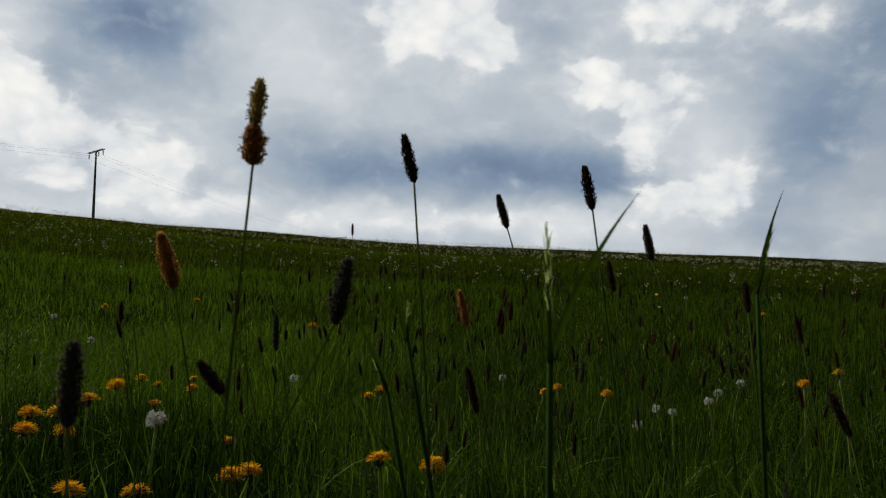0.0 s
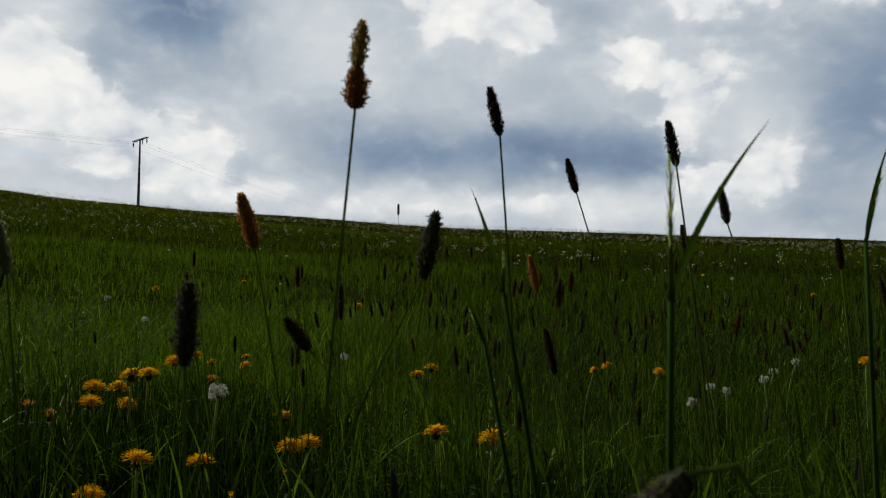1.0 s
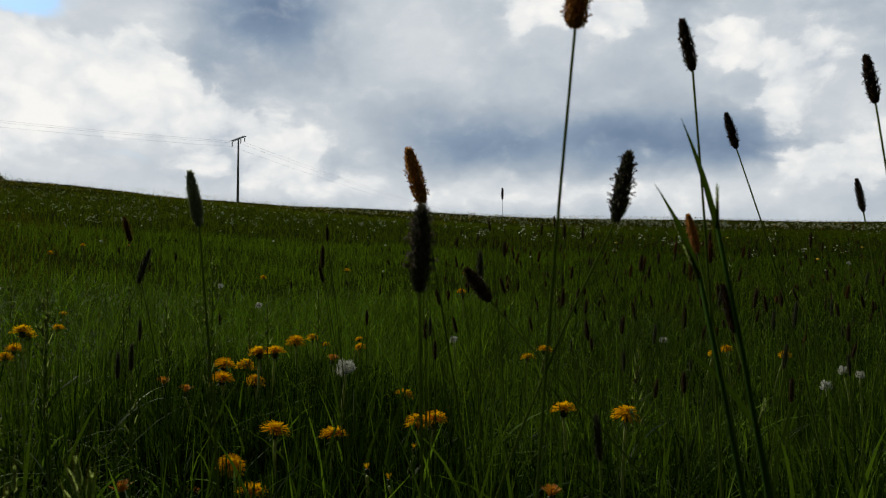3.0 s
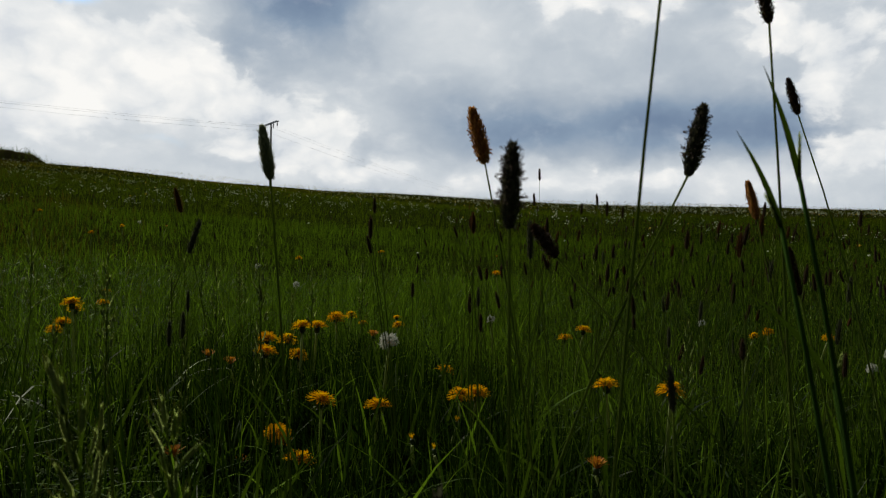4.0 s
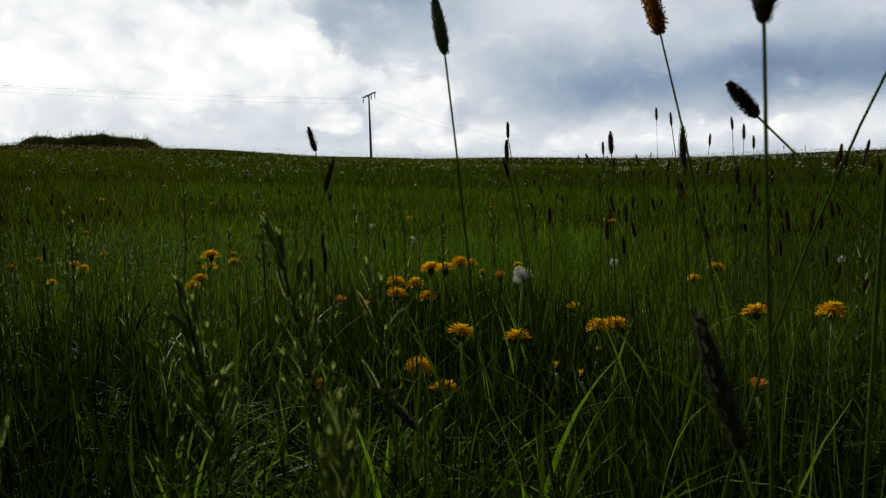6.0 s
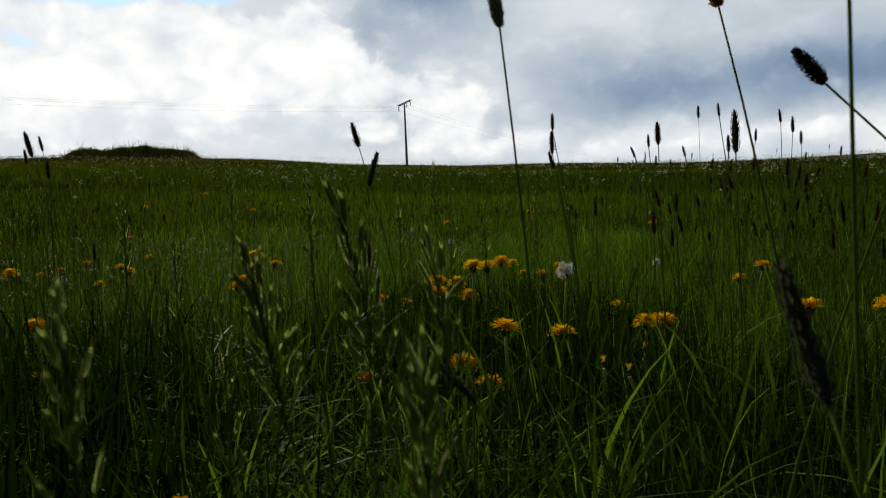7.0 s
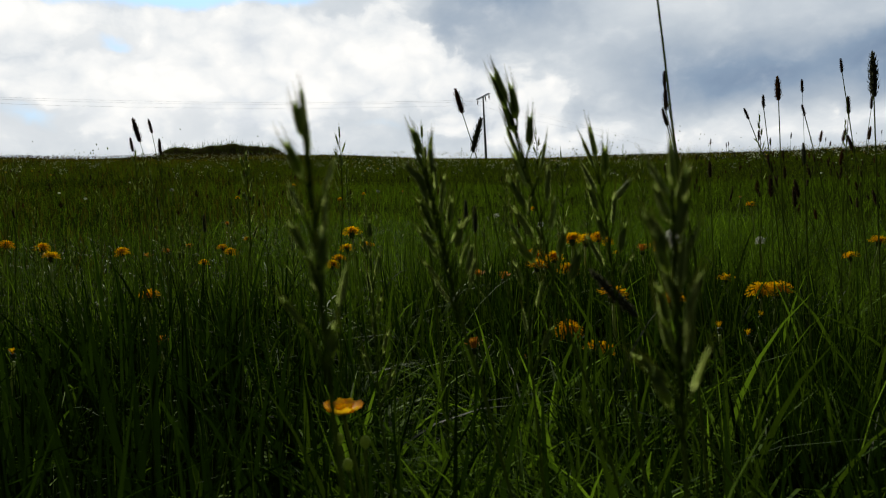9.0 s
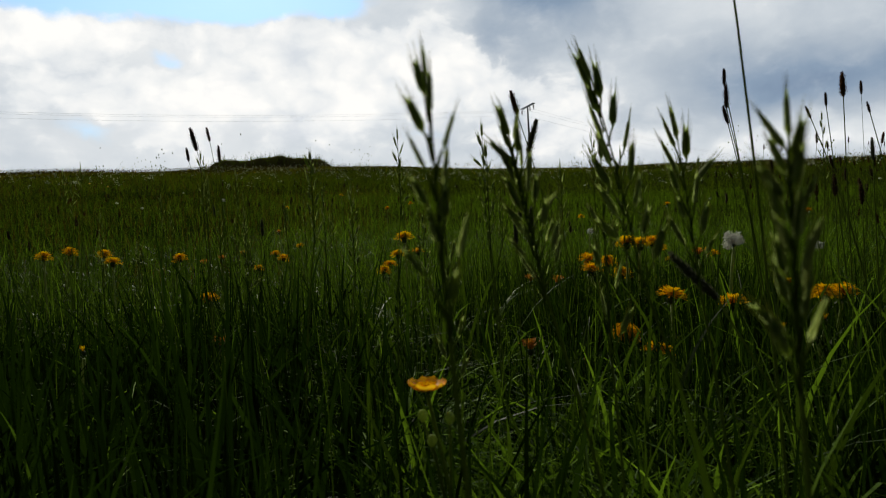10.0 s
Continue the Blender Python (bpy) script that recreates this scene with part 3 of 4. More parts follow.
head_kind("small_green", 0.030, 0.0037, 70, 30, 0, HEAD_DULL)
head_kind("small_dark", 0.028, 0.0040, 70, 12, 12, HEAD_DARK, 0.0, 0.3)
head_kind("small_rust", 0.028, 0.0046, 70, 12, 20, HEAD_BROWN, 0.0, 0.3)
WORDS = {"green": "grey-green silky", "dark": "dark brown flowering", "rust": "rust-orange flowering", "seedy": "dark ragged",
         "pear": "rust-brown waisted", "upper": "", "small_green": "slim grey-green", "small_dark": "slim dark brown", "small_rust": "slim reddish-brown"}


def leaf_on(parent, points, width, label=""):
    s = Shape()
    n = len(points)
    widths = [width * min(1.0, 0.6 + 2.0 * i / n) * max(0.04, 1 - (i / (n - 1)) ** 2.5) for i in range(n)]
    d = points[-1] - points[0]
    side = d.cross(Vector((0.2, 1, 0.1)))
    s.strip(points, widths, side, 0.18)
    return part("leaf", s.mesh("leaf", BLADE), parent, label)


def foxtail(x, y, z, kind, ax=0.0, ay=0.0, length=0.0, bx=0.0, by=0.0, arch=0.5, leaves=1, group="foxtail grasses in the meadow", fat=1.0, az=1.0):
    """A foxtail grass whose head's middle is at x, y, z. ax, ay: how far the head leans; bx, by: the foot's offset from the head."""
    unit, meshes = HEADS[kind]
    length = length or unit
    axis = Vector((ax, ay, az)).normalized()
    low = Vector((x, y, z)) - axis * length / 2
    foot = Vector((x + bx, y + by, 0))
    foot.z = gz(foot.x, foot.y) - 0.015
    ob = thing("foxtail_grass", foot, WORDS[kind] + " foxtail grass head on a thin stem", "grass", group)
    top = low - foot
    pts = [Vector((0, 0, 0))] + bow((0, 0, 0), top, arch, 10, (0, 0, 1))[1:-1] + [top]
    s = Shape()
    s.tube(pts, [0.0011 - 0.0005 * i / 9 for i in range(len(pts))], 6)
    part("stem", s.mesh("stem", CULM), ob)
    size = length / unit
    m = Matrix.Translation(top) @ axis.to_track_quat("Z", "Y").to_matrix().to_4x4() @ Matrix.Rotation(rnd.uniform(0, 6), 4, "Z") @ Matrix.Diagonal((size * fat, size * fat, size, 1))
    main = part("seed_head", meshes[0][1], ob, "", m)
    for name, me in meshes[1:]:
        part(name, me, main)
    for i in range(leaves):
        p = pts[2 + 2 * i]
        t = rnd.uniform(0, 6.28)
        tip = p + Vector((math.cos(t) * 0.05, math.sin(t) * 0.05, rnd.uniform(0.04, 0.1)))
        leaf_on(ob, bow(p, tip, 0.6, 6), 0.0035)
    return ob


tall = foxtail(-0.080, 0.312, 0.612, "pear", 0.06, -0.2, 0.0165, -0.03, 0.02, 0.5, 1)  # waisted head: an upper half sits on the lower one
upper = part("upper_seed_head", HEADS["upper"][1][0][1], tall, "olive-brown upper half of the waisted head",
             Matrix.Translation(Vector((-0.0795, 0.3105, 0.620)) - tall.location) @ pose(0, 0, 0, 8, 4, 30))
part("bristles", HEADS["upper"][1][1][1], upper)
part("anthers", HEADS["upper"][1][2][1], upper)
foxtail(-0.021, 0.432, 0.629, "dark", -0.24, -0.2, 0.027, 0.028, 0.02)
foxtail(0.054, 0.700, 0.630, "dark", -0.30, -0.12, 0.031, 0.10, 0.0)
foxtail(0.097, 0.508, 0.625, "dark", -0.22, -0.1, 0.029, 0.045, 0.0)
foxtail(0.182, 0.672, 0.601, "dark", -0.20, -0.03, 0.031, 0.10, 0.0)
foxtail(-0.185, 0.506, 0.571, "rust", -0.23, -0.2, 0.037, 0.06, 0.0)
foxtail(-0.056, 0.419, 0.552, "seedy", 0.2, -0.09, 0.036, -0.13, 0.0)
foxtail(-0.291, 0.408, 0.548, "green", -0.1, -0.2, 0.030, 0.02, 0.02)
foxtail(-0.135, 0.278, 0.516, "seedy", 0.03, 0.0, 0.030, 0.0, 0.02)
foxtail(-0.136, 0.450, 0.500, "dark", -0.75, -0.12, 0.023, 0.40, 0.03, 0.05, fat=1.35)
foxtail(0.199, 0.497, 0.553, "dark", -0.1, 0.0, 0.019, 0.03, 0.0)
foxtail(-0.276, 1.018, 0.536, "small_rust", 0.0, -0.14, 0.029)
foxtail(-0.180, 0.822, 0.509, "small_green", 0.0, -0.07, 0.041)
foxtail(-0.331, 2.723, 0.786, "small_dark", 0.0, -0.1, 0.042)
foxtail(-0.208, 1.172, 0.579, "small_dark", -0.06, -0.15, 0.019, 0.03)
foxtail(-0.307, 1.172, 0.543, "small_dark", 0.0, -0.1, 0.019, 0.02)
foxtail(-0.330, 1.172, 0.528, "small_dark", -0.35, -0.15, 0.018, 0.08)
foxtail(-0.255, 1.144, 0.521, "small_dark", -0.2, -0.1, 0.016, 0.05)
foxtail(-0.117, 1.528, 0.605, "small_dark", -0.08, -0.1, 0.024)
foxtail(-0.056, 2.044, 0.611, "small_dark", 0.0, -0.1, 0.032)
foxtail(-0.401, 0.971, 0.557, "small_dark", 0.05, -0.15, 0.021, 0.04)
foxtail(-0.390, 0.920, 0.525, "small_dark", 0.04, -0.1, 0.027, 0.04, 0.02)
foxtail(-0.392, 0.921, 0.504, "small_dark", -0.2, -0.15, 0.022, 0.05, -0.02)
foxtail(-0.682, 0.959, 0.564, "small_rust", -0.15, -0.24, 0.035, 0.08)
foxtail(-0.658, 0.962, 0.514, "small_green", 0.3, 0.09, 0.049, -0.10)
foxtail(0.018, 0.678, 0.540, "rust", -0.24, 0.0, 0.032, 0.06, fat=0.85)
foxtail(-1.900, 1.427, 0.694, "small_dark", -0.05, -0.27, 0.065, 0.1)
foxtail(-1.568, 1.187, 0.646, "small_dark", -0.03, -0.22, 0.032, 0.06)
foxtail(-1.311, 0.984, 0.561, "small_dark", 0.06, -0.1, 0.030)
foxtail(-2.359, 1.788, 0.725, "small_dark", 0.0, -0.15, 0.048, 0.1)
foxtail(-0.152, 0.263, 0.389, "small_green", -0.28, 0.16, 0.044, 0.06, -0.03, fat=0.85)
foxtail(-0.298, 0.344, 0.353, "small_green", -0.9, -0.19, 0.029, 0.12, 0.05, 0.3, fat=0.85)
foxtail(-0.760, 1.120, 0.413, "small_green", 0.0, 0.03, 0.035)
foxtail(-0.639, 0.904, 0.396, "small_green", 0.0, 0.05, 0.035)
foxtail(-0.679, 0.937, 0.381, "small_green", -0.02, 0.05, 0.035)
foxtail(-0.358, 1.012, 0.444, "small_dark", 0.0, 0.0, 0.021)
foxtail(-0.243, 0.866, 0.444, "small_green", 0.0, 0.0, 0.022)
foxtail(-0.297, 1.117, 0.421, "small_dark", 0.0, 0.03, 0.029)
foxtail(-0.261, 0.998, 0.403, "small_dark", -0.04, 0.04, 0.024)

foxtail(0.003, 0.146, 0.490, "seedy", -0.62, -0.1, 0.022, 0.075, 0.08, 1.02, 1, fat=1.3, az=-0.7)  # nodding over
foxtail(-0.070, 0.387, 0.428, "small_green", -0.08, 0.0, 0.022, 0.01, 0.0)
foxtail(0.005, 0.641, 0.420, "small_dark", 0.0, 0.0, 0.017, 0.01, 0.0, fat=1.3)

foxtail(0.152, 0.686, 0.571, "dark", -0.18, 0.0, 0.027, 0.05, 0.0, fat=0.85)
foxtail(0.091, 1.174, 0.512, "small_rust", 0.05, 0.0, 0.036, 0.02, 0.0, fat=1.2)
foxtail(0.022, 0.552, 0.483, "dark", -0.22, 0.0, 0.032, 0.06, 0.0, fat=0.75)
foxtail(0.324, 1.064, 0.480, "small_rust", 0.25, 0.0, 0.030, -0.06, 0.0)
foxtail(0.229, 0.440, 0.487, "small_dark", -0.45, 0.0, 0.029, 0.06, 0.0, fat=0.9)
foxtail(0.300, 0.640, 0.528, "small_dark", -0.25, 0.0, 0.024, 0.05, 0.0)
# the many foxtails farther off, from a few kinds that differ in height and lean
KINDS = []
for i, (kind, h, lean) in enumerate((("small_dark", 0.50, 0.05), ("small_dark", 0.44, -0.16), ("small_green", 0.46, 0.08), ("small_rust", 0.52, 0.12),
                                     ("small_dark", 0.40, 0.22), ("small_green", 0.36, -0.05), ("small_dark", 0.46, -0.25), ("small_dark", 0.56, 0.1))):
    x, y = 0.35 + 0.16 * i, 1.5 + 0.3 * ((i * 3) % 5)
    KINDS.append(foxtail(x, y, gz(x, y) + h, kind, lean, -0.1, 0.0, -0.4 * lean, 0.0, 0.5, i % 2))
for i in range(290):
    if i < 114:  # nearer ones, over the dandelions to the right
        az, r = rnd.uniform(-34, 10), math.sqrt(rnd.uniform(0.95 ** 2, 2.0 ** 2))
    elif i < 210:  # thick towards the slope on the right
        az, r = rnd.uniform(-33, 12), math.sqrt(rnd.uniform(1.25 ** 2, 5.5 ** 2))
    elif i < 245:
        az, r = rnd.uniform(-5, 66), math.sqrt(rnd.uniform(1.5 ** 2, 5.5 ** 2))
    else:
        az, r = rnd.uniform(-33, 8), math.sqrt(rnd.uniform(5.0 ** 2, 8.0 ** 2))
    d = heading(az, 0) * r
    copy_thing(rnd.choice(KINDS), pose(d.x, d.y, gz(d.x, d.y) - 0.015 - rnd.uniform(0.03, 0.14) - (0.12 if az > 14 else 0.0), rnd.uniform(-5, 5), rnd.uniform(-5, 5), rnd.uniform(-50, 50)))


# ---- dandelions ----
def flower_shape(radius, rows, droop=0.0):
    """Strap-shaped petals in rings, the outer ones spread, the inner ones raised."""
    s = Shape()
    for k, (count, tilt, size) in enumerate(rows):
        for i in range(count):
            t = 6.2832 * (i + 0.5 * (k % 2)) / count + rnd.uniform(-0.09, 0.09)
            up = radians(tilt + rnd.uniform(-9, 9))
            out = Vector((math.cos(t), math.sin(t), 0))
            side = Vector((-math.sin(t), math.cos(t), 0))
            length = radius * size * rnd.uniform(0.88, 1.08)
            a = out * radius * 0.08 + Vector((0, 0, radius * 0.05 * k))
            c = a + out * length * 0.5 * math.cos(up) + Vector((0, 0, length * 0.5 * math.sin(up)))
            up -= radians(18 + droop + rnd.uniform(-8, 8))
            b = c + out * length * 0.5 * math.cos(up) + Vector((0, 0, length * 0.5 * math.sin(up)))
            w = radius * 0.105
            s.strip([a, c, b], [w * 0.6, w, w * 0.85], side, 0.12)
    return s


def cup_shape(radius):
    """The green cup of bracts below a flower, its outer ones bent back."""
    s = Shape()
    s.tube([(0, 0, -radius * z) for z in (0.52, 0.48, 0.25, 0.0, -0.06)], [radius * r for r in (0.08, 0.2, 0.27, 0.3, 0.16)], 10)
    for i in range(13):
        t = 6.2832 * i / 13
        out = Vector((math.cos(t), math.sin(t), 0))
        s.scale_leaf(out * radius * 0.22 + Vector((0, 0, -radius * 0.4)), out * 0.8 + Vector((0, 0, -0.6 if i % 2 else 0.9)), out, radius * 0.4, radius * 0.12, radius * 0.02)
    return s


D_HEAD = [flower_shape(0.021, ((36, 10, 1.0), (32, 24, 0.92), (28, 40, 0.8), (22, 58, 0.62), (14, 74, 0.45))).mesh("petals", PETAL, False),
          flower_shape(0.022, ((36, -6, 1.0), (32, 12, 0.92), (28, 30, 0.8), (22, 50, 0.62), (14, 72, 0.45)), 10).mesh("petals", PETAL, False)]
D_OLD = flower_shape(0.018, ((18, 52, 0.95), (16, 64, 0.85), (12, 76, 0.75), (8, 84, 0.65))).mesh("petals", PETAL_OLD, False)
D_BUD = flower_shape(0.009, ((10, 70, 0.9), (8, 82, 0.9))).mesh("petals", PETAL, False)
D_CUP = cup_shape(0.021).mesh("bract_cup", BRACT)


def clock_shape(radius):
    """A seed clock, partly blown: tufts of fine hairs on stalks round a small core, with gaps between them."""
    hairs, seeds = Shape(), Shape()
    for i in range(150):
        z = 1 - 1.45 * (i + 0.5) / 150
        t = i * 2.39996
        d = Vector((math.sqrt(1 - z * z) * math.cos(t), math.sqrt(1 - z * z) * math.sin(t), z))
        if math.sin(2 * t + 4 * z) > 0.35 or rnd.random() < 0.25:
            continue
        d = (d + Vector((rnd.uniform(-0.2, 0.2), rnd.uniform(-0.2, 0.2), rnd.uniform(-0.2, 0.2)))).normalized()
        reach = radius * rnd.uniform(0.55, 0.98)
        seeds.tube([d * radius * 0.16, d * radius * 0.34], [radius * 0.035, radius * 0.014], 3)
        knot = d * reach
        hairs.tube([d * radius * 0.34, knot], [radius * 0.008] * 2, 3, False)
        a = d.orthogonal().normalized()
        b = d.cross(a)
        for j in range(9):
            w = 6.2832 * (j + rnd.random()) / 9
            tip = knot + (a * math.cos(w) + b * math.sin(w)) * radius * rnd.uniform(0.18, 0.34) + d * radius * rnd.uniform(0.05, 0.28)
            hairs.tube([knot, tip], [radius * 0.034, radius * 0.012], 3, False)
    return hairs, seeds


CLOCK_HAIR, CLOCK_SEED = (s.mesh(n, m, False) for s, n, m in zip(clock_shape(0.017), ("pappus", "seed_core"), (PAPPUS, SEED)))
RECEPTACLE = Shape()
RECEPTACLE.tube([(0, 0, -0.009), (0, 0, -0.004), (0, 0, 0.0), (0, 0, 0.004)], [0.0018, 0.004, 0.0042, 0.001], 8)
RECEPTACLE = RECEPTACLE.mesh("receptacle", BRACT)
D_LABEL = {"open": "open yellow dandelion flower on a pale hollow stem", "old": "withering orange dandelion flower half closed", "bud": "closed dandelion bud with a yellow tip",
           "clock": "round white dandelion seed clock on a tall pale stem"}


def dandelion(x, y, z, state="open", size=1.0, lean=(0.0, 0.0)):
    dx, dy = rnd.uniform(-0.03, 0.03), rnd.uniform(-0.02, 0.03)
    foot = Vector((x + dx, y + dy, gz(x + dx, y + dy) - 0.01))
    z = max(z, foot.z + 0.07)
    name = "dandelion_clock" if state == "clock" else "dandelion"
    ob = thing(name, foot, D_LABEL[state], "flower", "dandelions in the grass")
    top = Vector((x, y, z)) - foot
    s = Shape()
    pts = bow((0, 0, 0), top - Vector((0, 0, 0.009 * size)), 0.55, 8)
    s.tube(pts, [0.0032 - 0.0010 * i / 7 for i in range(8)], 7)
    part("stem", s.mesh("stem", D_STEM), ob)
    m = Matrix.Translation(top) @ pose(0, 0, 0, lean[0] + rnd.uniform(-12, 12), lean[1] + rnd.uniform(-12, 12)) @ pose(0, 0, 0, 0, 0, rnd.uniform(0, 360)) @ Matrix.Scale(size, 4)
    if state == "clock":
        head = part("receptacle", RECEPTACLE, ob, "", m)
        part("pappus", CLOCK_HAIR, head, "white feathery seed parachutes")
        part("seed_core", CLOCK_SEED, head)
    else:
        shrink = {"open": 1.0, "old": 0.72, "bud": 0.5}[state]
        head = part("petals", {"open": D_HEAD[rnd.randrange(2)], "old": D_OLD, "bud": D_BUD}[state], ob, "", m)
        part("bract_cup", D_CUP, head, "", Matrix.Scale(shrink, 4))
    return ob


for x, y, z in ((-0.697, 1.640, 0.349), (-0.652, 1.409, 0.348), (-0.662, 1.360, 0.352), (-0.757, 1.411, 0.322), (-0.738, 1.468, 0.315), (-0.722, 1.331, 0.306),
                (-0.684, 1.392, 0.295), (-0.493, 1.024, 0.283), (-0.425, 1.076, 0.268), (-0.558, 1.024, 0.233), (-0.491, 0.945, 0.219)):
    dandelion(x, y, z, "open", 1.0, (-4, 4))
for x, y, z in ((-0.319, 1.168, 0.274), (-0.300, 1.206, 0.270), (-0.407, 1.467, 0.264), (-0.097, 1.219, 0.290), (-0.009, 1.112, 0.307), (-0.208, 2.176, 0.261),
                (-0.152, 1.942, 0.307), (-1.975, 2.589, 0.338), (-1.150, 1.345, 0.385), (-1.684, 1.985, 0.282), (-1.317, 0.943, 0.290), (-2.024, 1.054, 0.388), (-2.248, 1.263, 0.400), (-1.859, 1.128, 0.364), (-1.806, 1.282, 0.367), (-1.733, 1.582, 0.350),
                (-1.385, 1.612, 0.318), (-1.425, 1.707, 0.342), (-1.367, 1.562, 0.307), (-1.489, 1.905, 0.345), (-2.117, 1.281, 0.388)):
    dandelion(x, y, z, "open", rnd.uniform(0.9, 1.05), (-4, 0))
for x, y, z in ((-0.573, 1.526, 0.320), (-1.957, 1.490, 0.344), (-1.926, 1.526, 0.354), (-2.103, 1.777, 0.363), (-0.650, 0.905, 0.224), (-0.632, 1.052, 0.177), (-0.779, 1.301, 0.285), (-0.878, 1.399, 0.283), (-1.089, 0.767, 0.237), (-0.109, 0.953, 0.233)):
    dandelion(x, y, z, "old")
for x, y, z in ((-1.739, 1.557, 0.363), (-1.826, 1.752, 0.382), (-1.629, 1.381, 0.331), (-0.767, 1.952, 0.329), (-0.798, 2.150, 0.289), (-0.678, 2.088, 0.313),
                (-0.634, 1.943, 0.308), (0.292, 2.167, 0.287), (0.335, 2.212, 0.295), (0.442, 2.039, 0.300), (0.811, 1.707, 0.370), (0.919, 1.766, 0.391)):
    dandelion(x, y, z, "open", rnd.uniform(0.6, 0.8), (-4, 0))
for x, y, z in ((-0.351, 0.992, 0.245), (-0.317, 1.128, 0.242), (-0.315, 0.968, 0.240), (-1.117, 0.567, 0.258)):
    dandelion(x, y, z, "bud")
dandelion(-0.441, 1.188, 0.350, "clock", 0.9)
for x, y in ((-0.418, 2.163), (0.55, 1.95), (0.62, 2.05), (0.70, 2.00), (0.45, 1.75), (0.78, 2.15), (0.9, 2.3), (-1.2, 2.6), (0.2, 2.5)):
    dandelion(x, y, gz(x, y) + rnd.uniform(0.14, 0.20), "clock", 0.7)
for i in range(16):  # scattered farther up the slope
    az, r = rnd.uniform(-33, 66), math.sqrt(rnd.uniform(2.4 ** 2, 7.5 ** 2))
    d = heading(az, 0) * r
    dandelion(d.x, d.y, gz(d.x, d.y) + rnd.uniform(0.12, 0.22), rnd.choice(("open", "open", "open", "old", "clock")), rnd.uniform(0.8, 1.0))


# ---- buttercup ----
def buttercup(x, y, z):
    foot = Vector((x + 0.02, y + 0.02, gz(x, y) - 0.01))
    ob = thing("buttercup", foot, "glossy yellow buttercup with buds among grass blades", "flower")
    top = Vector((x, y, z)) - foot
    s = Shape()
    s.tube(bow((0, 0, 0), top, 0.5, 8), [0.0012 - 0.0004 * i / 7 for i in range(8)], 6)
    part("stem", s.mesh("stem", CULM), ob)
    petal = Shape()
    rows = ((0.0, 0.001), (0.3, 0.0062), (0.6, 0.0095), (0.85, 0.0088), (1.0, 0.004))
    grid = []
    for u, w in rows:
        for v in (-1, -0.5, 0, 0.5, 1):
            grid.append((0.0010 + 0.0085 * u, 0.72 * w * v, 0.0035 * u ** 1.6 + 0.0015 * v * v * u))
    petal.add(grid, [(i * 5 + j, i * 5 + j + 1, i * 5 + j + 6, i * 5 + j + 5) for i in range(4) for j in range(4)])
    petal = petal.mesh("petal", BUTTER)
    for i in range(5):
        part("petal", petal, ob, "", Matrix.Translation(top) @ pose(0, 0, 0, rnd.uniform(-4, 4), rnd.uniform(-10, 2), 72 * i + 10) @ Matrix.Scale(0.84, 4))
    eye = Shape()
    for i in range(40):
        t, r = i * 2.4, 0.0004 * math.sqrt(i) * 1.3
        eye.tube([(r * math.cos(t), r * math.sin(t), 0), (1.3 * r * math.cos(t), 1.3 * r * math.sin(t), 0.0035)], [0.0002, 0.0004], 4)
    part("flower_centre", eye.mesh("flower_centre", PETAL), ob, "", Matrix.Translation(top))
    for dx, dz in ((0.0, -0.011), (0.013, -0.011), (0.004, -0.021)):
        b = top + Vector((dx, -0.004, dz))
        s = Shape()
        s.tube(bow(top * 0.72, b, 0.5, 5), [0.0006] * 5, 5)
        part("stem", s.mesh("stem", CULM), ob)
        s = Shape()
        s.tube([b + Vector((0, 0, h)) for h in (-0.001, 0.0005, 0.002, 0.0035, 0.0043)], [0.0007, 0.0019, 0.0022, 0.0016, 0.0004], 8)
        part("bud", s.mesh("bud", SPIKELET), ob)
    return ob


buttercup(-0.386, 0.253, 0.313)


# ---- soft brome ----
def spikelet_shape(length):
    """Overlapping pointed husks in two rows, plump in the middle, each ending in a fine awn."""
    s, a = Shape(), Shape()
    for i in range(11):
        u = i / 11
        side = 1 if i % 2 else -1
        z = length * (0.0 + 0.56 * u)
        out = Vector((side * (0.20 - 0.15 * u), 0, 1))
        size = length * (0.44 - 0.06 * u)
        s.scale_leaf((side * length * 0.016, 0, z), out, Vector((side, 0.25, 0)), size, size * 0.27, size * 0.11)
        s.scale_leaf((side * length * 0.010, length * 0.010, z), out, Vector((side * 0.3, 1, 0)), size * 0.9, size * 0.24, size * 0.08)
        tip = Vector((side * length * 0.016, 0, z)) + out.normalized() * size * 0.95
        a.tube([tip, tip + (out * 1.0 + Vector((0, rnd.uniform(-0.1, 0.1), 0.2))).normalized() * length * 0.34], [length * 0.007, length * 0.002], 3, False)
    s.tube([(0, 0, 0), (0, 0, length * 0.3), (0, 0, length * 0.7)], [length * 0.02, length * 0.03, length * 0.006], 5)
    return s, a


SPIKE, SPIKE_AWN = (s.mesh(n, m, False) for s, n, m in zip(spikelet_shape(0.0155), ("spikelet", "awns"), (SPIKELET, AWN)))


